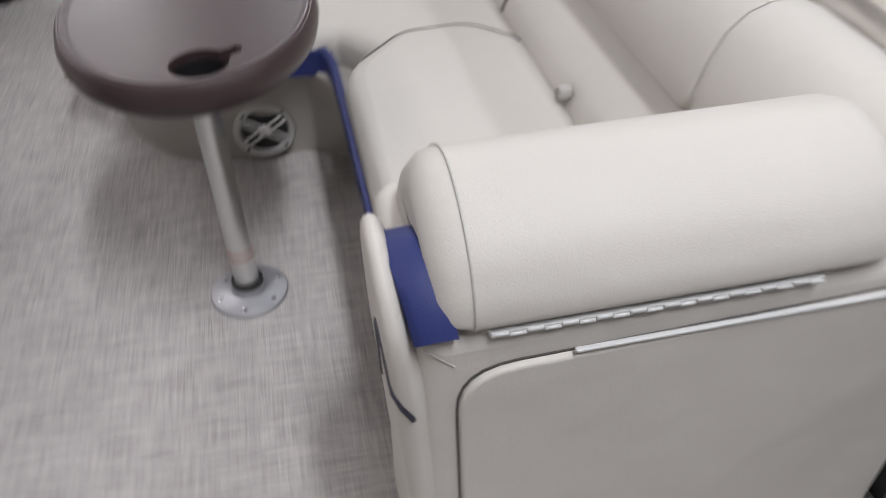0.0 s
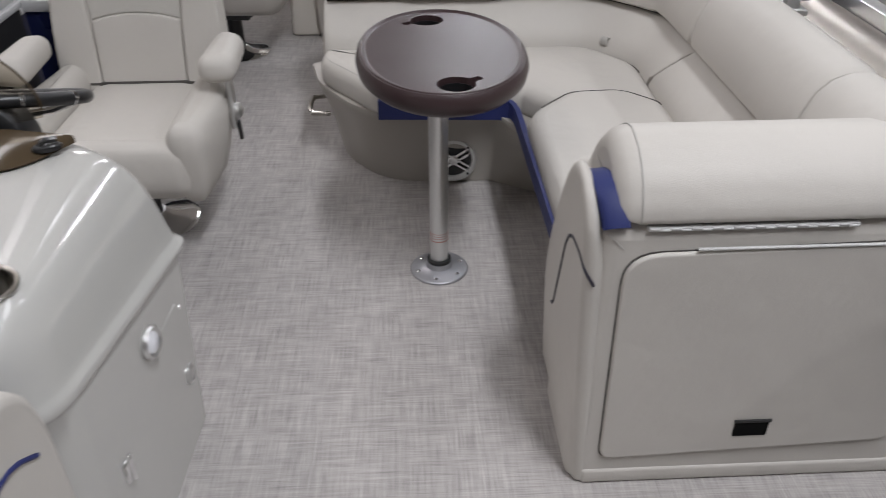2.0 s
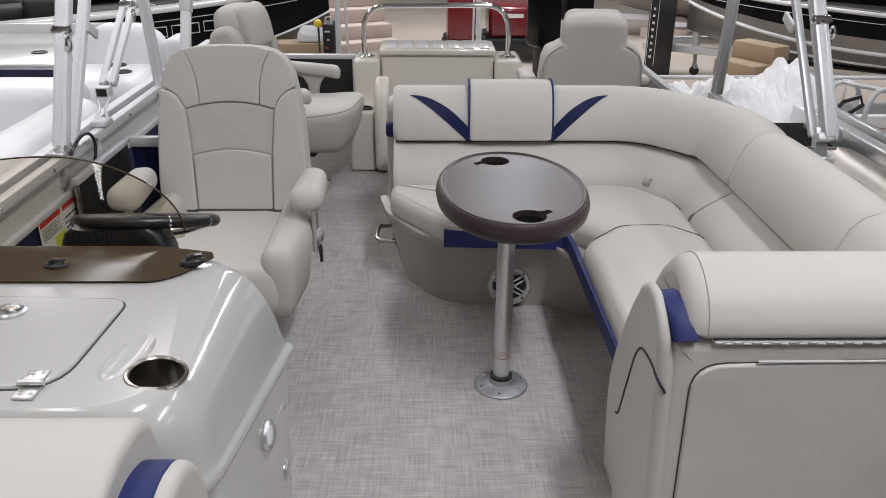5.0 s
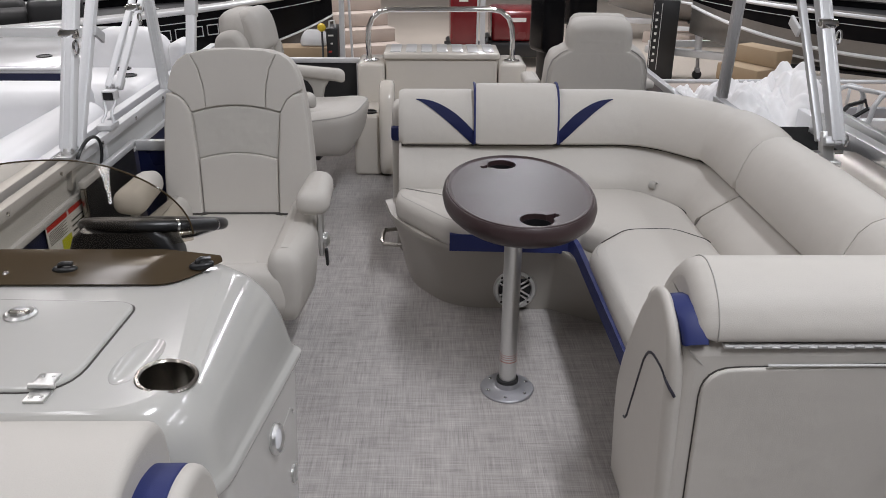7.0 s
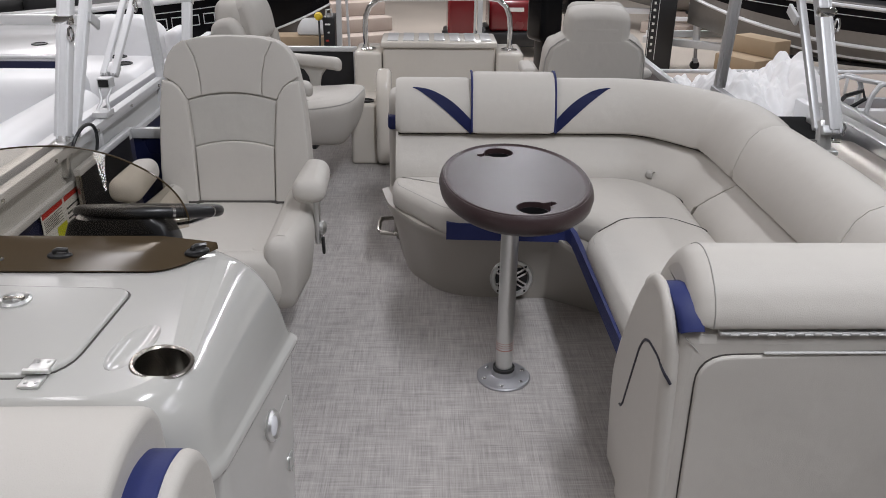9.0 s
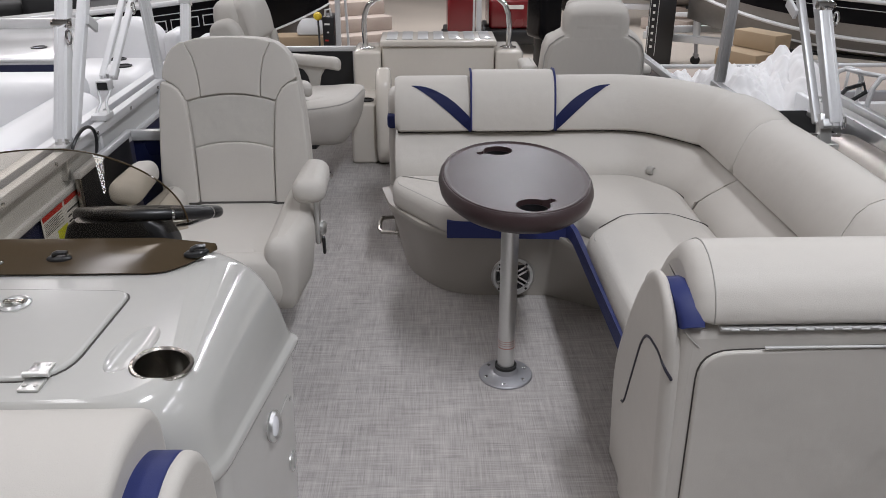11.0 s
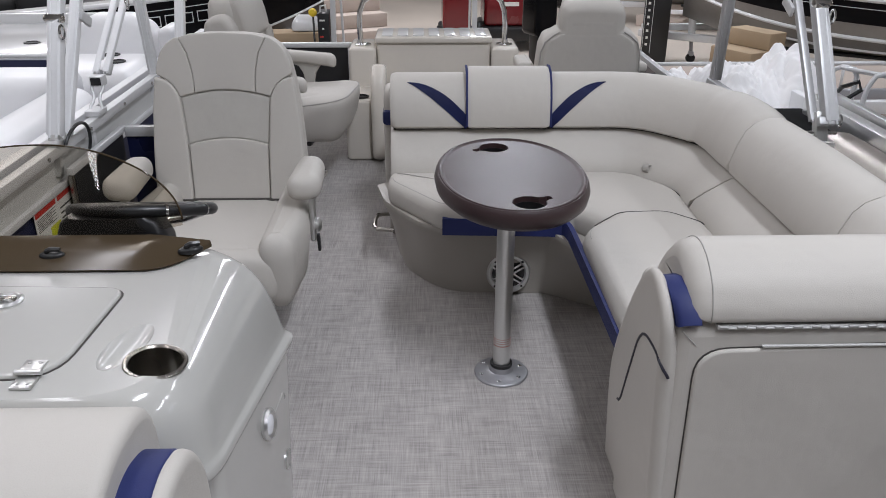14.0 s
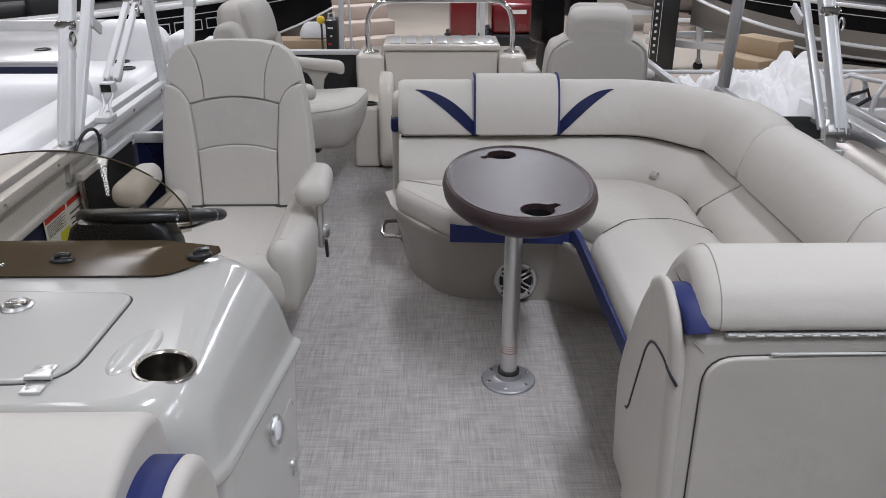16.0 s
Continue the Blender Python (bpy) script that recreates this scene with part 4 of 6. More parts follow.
# ---- seats ----
def captain_chair(label, group="captain chairs"):
    """A pedestal chair that faces -y, its foot at the origin."""
    ch = thing("captain_chair", label, "chair", group)
    lean = pose(0, 0.30, 0.40, -9) @ pose(0, 0, -0.40) @ Matrix.Diagonal((0.93, 1, 1, 1))
    side_line = [(0.300, 0.40), (0.299, 0.52), (0.294, 0.62), (0.284, 0.74), (0.271, 0.83)]
    ear_line = [(0.264, 0.863), (0.254, 0.905), (0.238, 0.942), (0.214, 0.970), (0.182, 0.990)]
    half = [(0.25, 0.36)] + side_line + ear_line + [(0.14, 1.003), (0.07, 1.010)]
    outline = fillet([(x, z) for x, z in half] + [(-x, z) for x, z in half[::-1]], 0.04, 3)
    part("back_shell", moved(pillow(outline, 0.10, 0.04, 0.035), lean @ pose(0, 0.06, 0)), VINYL, ch, "rounded beige chair back")

    def arch(half_w, z_edge, z_mid, rev=False):
        pts = [(x, z_mid - (z_mid - z_edge) * (x / half_w) ** 2) for x in np.linspace(-half_w, half_w, 13)]
        return pts[::-1] if rev else pts

    seam = [(0.118, 0.795), (0.119, 0.835), (0.124, 0.880), (0.138, 0.935), (0.168, 0.990)]
    g = 0.0008
    panels = {
        "top_panel": ([(-x + g, z) for x, z in seam[:1]] + [(x, 0.807 - 0.9 * x * x) for x in np.linspace(-0.09, 0.09, 7)] + [(x - g, z) for x, z in seam] + [(0.12, 1.002), (0.0, 1.008), (-0.12, 1.002)] + [(-x + g, z) for x, z in seam[:0:-1]], 0.034, VINYL),
        "middle_panel": (arch(0.157, 0.6085, 0.6305) + arch(0.172, 0.7755, 0.8030, True), 0.028, VINYL_MID),
        "lower_panel": ([(-0.150, 0.36), (0.150, 0.36)] + arch(0.155, 0.6060, 0.6280, True), 0.036, VINYL),
    }
    part("back_pad", moved(pillow([Vector((x * 0.95, 0.37 + (z - 0.37) * 0.97)) for x, z in outline], 0.0245, 0.006), lean @ pose(0, -0.035, 0)), VINYL_MID, ch)
    for nm, (pts, depth, mat) in panels.items():
        part(nm, moved(puff(fillet(pts, 0.004, 2), depth, 0.0045), lean @ pose(0, -0.035, 0)), mat, ch)
    rise = [(0.176, 0.780), (0.186, 0.800), (0.203, 0.826), (0.228, 0.844)]
    for s in (1, -1):
        wing = [(0.153, 0.36), (0.25, 0.36)] + side_line + [(0.268, 0.852)] + [(x, z - g) for x, z in rise[::-1]] + [(0.174, 0.767), (0.160, 0.607)]
        ear = [(seam[0][0] + g, 0.7955), (0.15, 0.7875)] + [(x, z + g) for x, z in rise] + ear_line + [(x + g, z) for x, z in seam[:0:-1]]
        for nm, pts, depth, rr in (("side_bolster", wing, 0.044, 0.010), ("shoulder_panel", ear, 0.034, 0.0045)):
            pts = [(x * s, z) for x, z in pts]
            part(nm, moved(puff(fillet(pts[::s], 0.006, 2), depth, rr), lean @ pose(0, -0.034, 0)), VINYL, ch)
    seat_line = fillet([(-0.20, -0.26), (0.20, -0.26), (0.18, 0.28), (-0.18, 0.28)], 0.05)
    part("seat", rings(seat_line, soft(0.28, 0.405, 0.03, 0.02) + [(0.411, 0.06), (0.414, 0.10)]), VINYL, ch, "beige vinyl seat pad")
    # dark strip added for the shade where seat meets back
    part("seat_gap_shade", box(-0.185, 0.185, 0.222, 0.240, 0.400, 0.4165, 0.003), SEAM, ch, "dark strip for the shade between seat and back")
    part("seat_pan", rings(fillet([(-0.25, -0.24), (0.25, -0.24), (0.23, 0.28), (-0.23, 0.28)], 0.06), [(0.235, 0.03), (0.25, 0.01), (0.28, 0.0), (0.29, 0.01)]), VINYL_DARK, ch)
    part("front_roll", across([(-0.20, 0.24), (-0.20, 0.40), (-0.25, 0.425), (-0.30, 0.40), (-0.31, 0.29), (-0.27, 0.23)], -0.25, 0.25, 0.05), VINYL, ch)
    for s in (1, -1):
        pts = fillet([(s * 0.185, -0.30), (s * 0.30, -0.29), (s * 0.325, -0.05), (s * 0.285, 0.28), (s * 0.185, 0.28)][::s], 0.05)
        part("seat_bolster", stack([(0.215, inset(pts, 0.045)), (0.235, inset(pts, 0.026)), (0.27, inset(pts, 0.016)), (0.40, inset(pts, 0.0)), (0.44, inset(pts, 0.004)), (0.462, inset(pts, 0.016)), (0.474, inset(pts, 0.032)), (0.479, inset(pts, 0.048))]), VINYL, ch)
        arm = fillet([(s * 0.25, -0.075), (s * 0.370, -0.065), (s * 0.360, 0.20), (s * 0.265, 0.22)][::s], 0.052)
        part("armrest", rings(arm, soft(0.512, 0.598, 0.040, 0.034)), VINYL, ch, "padded beige armrest")
        part("arm_bracket", box(s * 0.325 - 0.010, s * 0.325 + 0.010, 0.01, 0.06, 0.33, 0.52, 0.008), ALU, ch, "grey arm bracket")
        part("arm_knob", moved(lathe([(0.026, 0), (0.026, 0.012), (0.016, 0.020), (0.0005, 0.021)], 20), pose(s * 0.333, 0.04, 0.385, 0, 90 * s)), ALU, ch)
    part("recline_lever", moved(box(-0.006, 0.006, -0.010, 0.010, -0.035, 0.035, 0.005), pose(0.346, 0.0, 0.335, 12)), BLACK, ch, "black recline lever")
    part("pedestal", lathe([(0.045, 0.03), (0.04, 0.06), (0.036, 0.22), (0.07, 0.235), (0.07, 0.245)], 24), BLACK, ch, "black pedestal post")
    part("floor_plate", lathe([(0.160, 0.001), (0.163, 0.008), (0.150, 0.016), (0.08, 0.030), (0.05, 0.045)], 36), CHROME, ch, "polished round floor plate")
    return ch


helm_chair = captain_chair("beige vinyl captain chair with padded armrests behind the helm")
helm_chair.matrix_world = pose(-0.973, 0.34, 0)


def bow_chair(label, arm_z, lean_angle, head_rise=1.0):
    """A pedestal chair that faces -y, its back raised to a padded head, its seat a plump rounded cushion; foot at the origin."""
    ch = thing("captain_chair", label, "chair", "captain chairs")
    lean = pose(0, 0.24, 0.38, -lean_angle) @ pose(0, 0, -0.38)
    low = [(0.20, 0.32), (0.262, 0.37), (0.272, 0.60), (0.262, 0.74), (0.242, 0.795), (0.20, 0.832), (0.168, 0.85)]
    head = [(x, 0.855 + (z - 0.855) * head_rise) for x, z in ((0.168, 0.855), (0.166, 0.92), (0.152, 0.965), (0.12, 0.985), (0.05, 0.992))]
    outline = round_off([(x, z) for x, z in low + head] + [(-x, z) for x, z in (low + head)[::-1]], 2)
    part("back_shell", moved(pillow(outline, 0.15, 0.050, 0.048, 8), lean @ pose(0, 0.11, 0)), VINYL, ch, "rounded beige chair back")
    part("rear_panel", moved(puff(fillet([(-0.245, 0.46), (0.245, 0.46), (0.242, 0.70), (0.215, 0.79), (0.15, 0.835), (-0.15, 0.835), (-0.215, 0.79), (-0.242, 0.70)], 0.05, 4), 0.012, 0.01), lean @ pose(0, 0.098, 0, 0, 0, 180)), VINYL, ch, "stitched rear panel")
    part("back_seam", moved(box(-0.235, 0.235, 0.106, 0.113, 0.446, 0.452, 0.002), lean), SEAM, ch)
    edge = [lean @ Vector((x, 0.103, z)) for x, z in [(x * 0.965, z - 0.01) for x, z in low[1:]] + [(-x * 0.965, z - 0.01) for x, z in low[:0:-1]]]
    for half in (edge[:6], edge[6:]):
        part("welt", tube(half, 0.004, 6), VINYL_DARK, ch)
    part("back_pad", moved(puff(fillet([(-0.165, 0.42), (0.165, 0.42), (0.172, 0.77), (-0.172, 0.77)], 0.04, 5), 0.04, 0.025, 0.015), lean @ pose(0, -0.035, 0)), VINYL, ch, "padded back cushion")
    for sd in (1, -1):
        wing = [(sd * x, z) for x, z in ((0.172, 0.42), (0.255, 0.40), (0.266, 0.60), (0.256, 0.73), (0.236, 0.785), (0.190, 0.81), (0.180, 0.77))][::sd]
        part("side_bolster", moved(puff(fillet(wing, 0.03, 4), 0.07, 0.035, 0.01), lean @ pose(0, -0.03, 0)), VINYL, ch)
    top = 0.855 + 0.135 * head_rise
    part("headrest", moved(across([(-0.005, 0.76), (-0.125, 0.77), (-0.112, top - 0.10), (-0.092, top - 0.035), (-0.060, top + 0.002), (-0.02, top + 0.004), (0.04, top - 0.022), (0.10, top - 0.06), (0.115, top - 0.11), (0.08, 0.76)], -0.150, 0.150, 0.050), lean @ pose(0, 0.0, 0)), VINYL, ch, "thick padded headrest", sharp=70)
    for sd in (1, -1) if head_rise < 1 else ():
        part("shoulder_roll", moved(across([(-0.07, 0.62), (-0.075, 0.76), (-0.060, 0.85), (-0.012, 0.905), (0.06, 0.895), (0.105, 0.855), (0.11, 0.62)], min(sd * 0.165, sd * 0.262), max(sd * 0.165, sd * 0.262), 0.035), lean), VINYL, ch, "rounded shoulder roll", sharp=70)
    plan = fillet([(-0.245, -0.345), (0.245, -0.345), (0.275, -0.05), (0.245, 0.25), (-0.245, 0.25), (-0.275, -0.05)], [0.16, 0.16, 0.2, 0.08, 0.08, 0.2], 8)
    levels = [(0.252, 0.085), (0.258, 0.070), (0.285, 0.050), (0.32, 0.034), (0.355, 0.020), (0.385, 0.007), (0.41, 0.0), (0.436, 0.0), (0.450, 0.006), (0.460, 0.018), (0.468, 0.045), (0.474, 0.085)]
    seat_bm = rings(plan, levels)
    for v in seat_bm.verts:
        v.co.z += 0.040 * max(0.0, -v.co.y - 0.05) / 0.3 * (v.co.z > 0.37)
    part("seat", seat_bm, VINYL, ch, "plump beige vinyl seat cushion", sharp=70)
    part("seat_welt", tube([Vector((p.x, p.y, 0.452 + 0.040 * max(0.0, -p.y - 0.05) / 0.3)) for p in inset(plan, 0.007)], 0.0035, 6, closed=True), VINYL_DARK, ch, "stitched welt round the seat")
    part("seat_inset", rings(fillet([(-0.15, -0.24), (0.15, -0.24), (0.16, 0.24), (-0.16, 0.24)], 0.07), [(0.46, 0.0), (0.482, 0.008), (0.489, 0.03), (0.491, 0.06)]), VINYL, ch)
    for sd in (1, -1):
        pad = fillet([(sd * 0.262, -0.17), (sd * 0.352, -0.17), (sd * 0.352, 0.21), (sd * 0.262, 0.21)][::sd], 0.042, 8)
        arm_bm = rings(pad, soft(arm_z - 0.054, arm_z, 0.024, 0.024, 5))
        for v in arm_bm.verts:
            v.co.z += 0.012 * max(0.0, v.co.y) / 0.2 - (0.016 * max(0.0, -0.05 - v.co.y) / 0.12 if v.co.z < arm_z - 0.03 else 0.0) - 1.6 * max(0.0, -0.06 - v.co.y) ** 2
        part("armrest", arm_bm, VINYL, ch, "padded beige armrest")
        stem = [(z, fillet([(sd * 0.292, y0), (sd * 0.322, y0), (sd * 0.322, y1), (sd * 0.292, y1)][::sd], 0.008, 3)) for z, y0, y1 in
                ((0.34, -0.04, 0.015), (arm_z - 0.16, -0.042, 0.012), (arm_z - 0.115, -0.052, 0.022), (arm_z - 0.08, -0.075, 0.045), (arm_z - 0.05, -0.115, 0.12))]
        part("arm_stem", stack(stem), VINYL_MID, ch, "flared arm support")
    part("swivel", box(-0.12, 0.12, -0.12, 0.12, 0.205, 0.254, 0.01), BLACK, ch, "black swivel plate")
    part("slide_lever", tube([(0.10, -0.10, 0.225), (0.19, -0.17, 0.22), (0.225, -0.20, 0.20)], 0.008, 8), BLACK, ch, "black slide lever")
    part("pedestal", lathe([(0.045, 0.03), (0.04, 0.06), (0.036, 0.185), (0.07, 0.20), (0.07, 0.215)], 24), BLACK, ch, "black pedestal post")
    part("floor_plate", lathe([(0.160, 0.001), (0.163, 0.008), (0.150, 0.016), (0.08, 0.030), (0.05, 0.045)], 36), CHROME, ch, "polished round floor plate")
    return ch


bow_chair("beige captain chair with padded head turned to the aisle", 0.626, 2, 0.94).matrix_world = pose(-0.955, 2.02, 0, 0, 0, 82)
bow_chair("beige captain chair with raised headrest behind the sofa", 0.60, 9).matrix_world = pose(0.635, 2.33, 0, 0, 0, 178) @ Matrix.Diagonal((1.02, 1, 0.975, 1))

# ---- back-to-back lounge behind the sofa, pillar and rear module ----
rear_lounge = thing("rear_lounge", "beige lounge with navy trim backing onto the sofa", "seat")
part("back", across([(1.13, 0.10), (1.13, 0.62), (1.17, 0.68), (1.25, 0.70), (1.36, 0.66), (1.46, 0.45), (1.46, 0.10)], -0.425, 0.62, 0.03), VINYL, rear_lounge)
part("navy_band", box(-0.429, 0.60, 1.12, 1.44, 0.535, 0.60, 0.015), NAVY, rear_lounge, "navy vinyl band")
part("base", box(-0.41, 0.62, 1.14, 1.9, 0.001, 0.40, 0.03, 3), BASE, rear_lounge)
module = thing("rear_module", "beige fibreglass bow module with chrome cup holders", "module")
part("panel", box(-0.53, 0.16, 2.66, 2.95, 0.001, 0.615, 0.02, 3), CREAM_GEL, module, "wide gelcoat panel")
part("top_tray", box(-0.54, 0.17, 2.64, 2.97, 0.610, 0.650, 0.012, 3), CREAM_GEL, module)
for k in range(7):
    part("tray_rib", box(-0.50 + k * 0.095, -0.435 + k * 0.095, 2.67, 2.94, 0.651, 0.656, 0.002), WHITE_GEL, module)
for x0, x1 in ((-0.70, -0.535), (0.165, 0.33)):
    pil = part("pillar", box(x0, x1, 2.62, 2.95, 0.001, 0.590, 0.02, 3), CREAM_GEL, module)
    part("cup_ring", moved(lathe([(0.038, 0), (0.05, 0.0), (0.05, 0.006), (0.04, 0.009), (0.037, 0.002), (0.0005, 0.001)], 24), pose((x0 + x1) / 2, 2.72, 0.591)), CHROME, pil, "chrome cup holder ring")
part("step", box(-0.70, -0.545, 2.26, 2.63, 0.001, 0.36, 0.02, 3), CREAM_GEL, module)
part("arch", across([(2.18, 0.001), (2.18, 0.35), (2.22, 0.50), (2.30, 0.56), (2.40, 0.54), (2.44, 0.40), (2.44, 0.001)], -0.548, -0.462, 0.025), CREAM_GEL, module, "rounded gelcoat arm")
part("cup_insert", moved(lathe([(0.035, 0), (0.045, 0.0), (0.045, 0.006), (0.036, 0.008), (0.034, -0.002), (0.0005, -0.003)], 24), pose(-0.610, 2.34, 0.362)), BLACK, module, "black cup holder")
rail = thing("grab_rail", "polished stainless arch rail on the bow module", "rail")
part("tube", tube([(-0.63, 2.72, 0.597), (-0.635, 2.72, 0.72), (-0.628, 2.72, 0.79), (-0.605, 2.72, 0.845), (-0.56, 2.72, 0.882), (-0.50, 2.72, 0.895), (0.11, 2.72, 0.90), (0.175, 2.72, 0.888), (0.22, 2.72, 0.85), (0.243, 2.72, 0.79), (0.25, 2.72, 0.72), (0.25, 2.72, 0.597)], 0.016, 10), CHROME, rail)
for rx in (-0.63, 0.25):
    part("foot", moved(lathe([(0.034, 0), (0.034, 0.006), (0.02, 0.012), (0.018, 0.03)], 20), pose(rx, 2.72, 0.592)), CHROME, rail)

# ---- fences ----
def fence(x, y0, y1, side, top, posts, label, upper=None, lower=None, drop=0.25, metal=PAINTED_ALU):
    """A deck fence along y: square rails, posts and panels; side is +1 where its outer face looks to +x."""
    f = thing("deck_fence", label, "fence", "deck fences")
    part("top_rail", box(x - 0.018, x + 0.018, y0, y1, top - 0.036, top, 0.004), metal, f, "square aluminium top rail")
    part("mid_rail", box(x - 0.012, x + 0.012, y0, y1, top - drop, top - drop + 0.022, 0.003), metal, f)
    part("bottom_rail", box(x - 0.016, x + 0.016, y0, y1, 0.001, 0.034, 0.004), metal, f)
    for p in posts:
        part("post", box(x - 0.0165, x + 0.0165, p - 0.0165, p + 0.0165, 0.034, top - 0.036, 0.004), metal, f)
    if upper is not None:
        part("upper_panel", box(x + side * 0.004, x + side * 0.009, y0, y1, top - drop + 0.02, top - 0.034), upper, f, "upper sheet panel")
    part("lower_panel", box(x + side * 0.004, x + side * 0.009, y0, y1, 0.03, top - drop + 0.005), lower or DARK_PANEL, f, "lower sheet panel")
    return f


fence(1.055, -0.885, 1.335, 1, 0.692, (-0.868, 0.4, 1.315), "aluminium deck fence with navy and charcoal panels", NAVY_PANEL, metal=SHADED_ALU)
fence(1.055, 1.375, 3.85, 1, 0.572, (1.40, 2.6, 3.8), "low aluminium bow fence with navy and charcoal panels", NAVY_PANEL, metal=SHADED_ALU)
gate = fence(1.055, -2.55, -0.925, 1, 0.692, (-0.942, -1.7, -2.5), "aluminium boarding gate with navy and charcoal panels", NAVY_PANEL, metal=SHADED_ALU)
gate.name = "deck_gate"
gate["category"] = "gate"
part("latch", box(1.025, 1.04, -0.945, -0.865, 0.475, 0.49, 0.003), ALU, gate, "aluminium gate latch")
left_fence = fence(-1.475, -2.55, 3.85, -1, 0.705, (3.0, 3.8), "aluminium deck fence along the helm side", MATTE_ALU, NAVY_PANEL, 0.15)
for yy in (-1.2, -0.4, 0.62, 1.35, 1.62, 2.3):
    part("stay", box(-1.487, -1.463, yy - 0.012, yy + 0.012, 0.575, 0.672, 0.003), PAINTED_ALU, left_fence)
for yy in np.arange(-2.3, 2.9, 0.36):
    part("rivet", moved(lathe([(0.008, 0), (0.007, 0.004), (0.001, 0.006)], 10), pose(-1.457, yy, 0.685, 0, 90)), CHROME, left_fence)
back_fence = thing("stern_fence", "charcoal panelled fence across the far deck end", "fence")
part("panel", box(-1.45, -0.72, 2.98, 2.99, 0.03, 0.528), DARK_PANEL, back_fence)
part("top_rail", box(-1.46, -0.71, 2.965, 3.005, 0.528, 0.558, 0.004), PAINTED_ALU, back_fence)
part("post", box(-0.735, -0.705, 2.965, 3.005, 0.001, 0.527, 0.004), PAINTED_ALU, back_fence)
part("foot_rail", box(-1.46, -0.74, 2.97, 3.0, 0.001, 0.032, 0.004), PAINTED_ALU, back_fence)

side_gate = thing("gate_panel", "charcoal and navy gate panel with an aluminium frame behind the helm", "gate")
part("side_sheet", box(-1.445, -1.437, 0.33, 0.815, 0.02, 0.60), DARK_PANEL, side_gate, "charcoal sheet panel")
part("side_rail", box(-1.452, -1.428, 0.31, 0.84, 0.60, 0.625, 0.004), PAINTED_ALU, side_gate)
part("side_post", box(-1.450, -1.432, 0.31, 0.330, 0.001, 0.60, 0.004), STEEL, side_gate)
part("cross_sheet", box(-1.425, -1.14, 0.825, 0.833, 0.02, 0.585), NAVY_PANEL, side_gate, "navy sheet panel")
part("cross_rail", box(-1.427, -1.13, 0.812, 0.845, 0.585, 0.625, 0.004), PAINTED_ALU, side_gate)
part("cross_post", box(-1.14, -1.115, 0.815, 0.842, 0.001, 0.585, 0.004), PAINTED_ALU, side_gate)

# warning labels on the helm-side panel
sign = thing("warning_label", "white warning label with red header and yellow field", "label")
part("sheet", box(-1.4695, -1.4675, 0.07, 0.40, 0.34, 0.565), LABEL, sign)
part("header", box(-1.4675, -1.4668, 0.075, 0.225, 0.535, 0.563), LABEL_RED, sign)
part("header", box(-1.4675, -1.4668, 0.24, 0.395, 0.535, 0.563), LABEL_RED, sign)
part("field", box(-1.4675, -1.4668, 0.16, 0.235, 0.40, 0.475), LABEL_YELLOW, sign)
for k in range(9):
    part("text_bar", box(-1.4675, -1.4670, 0.25, 0.385 - 0.02 * (k % 3), 0.36 + k * 0.018, 0.366 + k * 0.018), SEAM, sign)
    part("text_bar", box(-1.4675, -1.4670, 0.08, 0.215 - 0.03 * (k % 2), 0.486 + k * 0.005, 0.488 + k * 0.005), SEAM, sign)

# ---- folded canopy frames ----
def canopy_leg(f, a, b, w, mat, side=(1, 0, 0)):
    """One square leg with a groove down its face."""
    leg = part("leg", beam(a, b, w, w * 0.9, 0.004, side=side), mat, f, "square aluminium leg")
    va, vb = Vector(a), Vector(b)
    for s in (-1, 1):
        off = Vector((s * w * 0.26, -w * 0.46, 0))
        part("rib", beam(va + off, vb + off, w * 0.16, w * 0.16, 0.001, side=side), mat, leg)
    return leg


right_frame = thing("canopy_frame", "folded aluminium canopy frame on the sofa-side fence", "canopy frame", "canopy frames")
# right-hand metal takes the darker tone, its weaker light put into the colour
canopy_leg(right_frame, (1.098, 0.290, 0.775), (1.098, 0.715, 1.40), 0.046, SHADED_ALU)
canopy_leg(right_frame, (1.062, 0.335, 0.768), (1.062, 0.83, 1.40), 0.026, SHADED_ALU)
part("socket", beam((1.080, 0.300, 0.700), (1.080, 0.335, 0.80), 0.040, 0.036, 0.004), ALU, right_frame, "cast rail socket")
part("end_plate", beam((1.083, 0.282, 0.768), (1.083, 0.298, 0.790), 0.056, 0.026, 0.003), SHADED_ALU, right_frame, "folded end plate")
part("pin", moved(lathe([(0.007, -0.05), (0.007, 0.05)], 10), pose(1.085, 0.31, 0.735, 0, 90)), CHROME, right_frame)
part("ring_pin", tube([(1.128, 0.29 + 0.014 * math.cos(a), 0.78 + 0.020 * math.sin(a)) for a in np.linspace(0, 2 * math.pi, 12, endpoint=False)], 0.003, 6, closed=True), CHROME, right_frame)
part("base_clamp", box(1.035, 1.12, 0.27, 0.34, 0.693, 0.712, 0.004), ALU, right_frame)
canopy_leg(right_frame, (1.07, 1.315, 0.690), (1.07, 1.245, 1.40), 0.044, SHADED_ALU)
part("tab", beam((1.045, 0.60, 1.085), (1.045, 0.68, 1.12), 0.012, 0.035, 0.002), PAINTED_ALU, right_frame, "folded aluminium tab")
left_frame = thing("canopy_frame", "folded aluminium canopy frame on the helm-side fence", "canopy frame", "canopy frames")
canopy_leg(left_frame, (-1.478, 0.345, 0.728), (-1.478, 0.679, 1.40), 0.046, LIT_ALU)
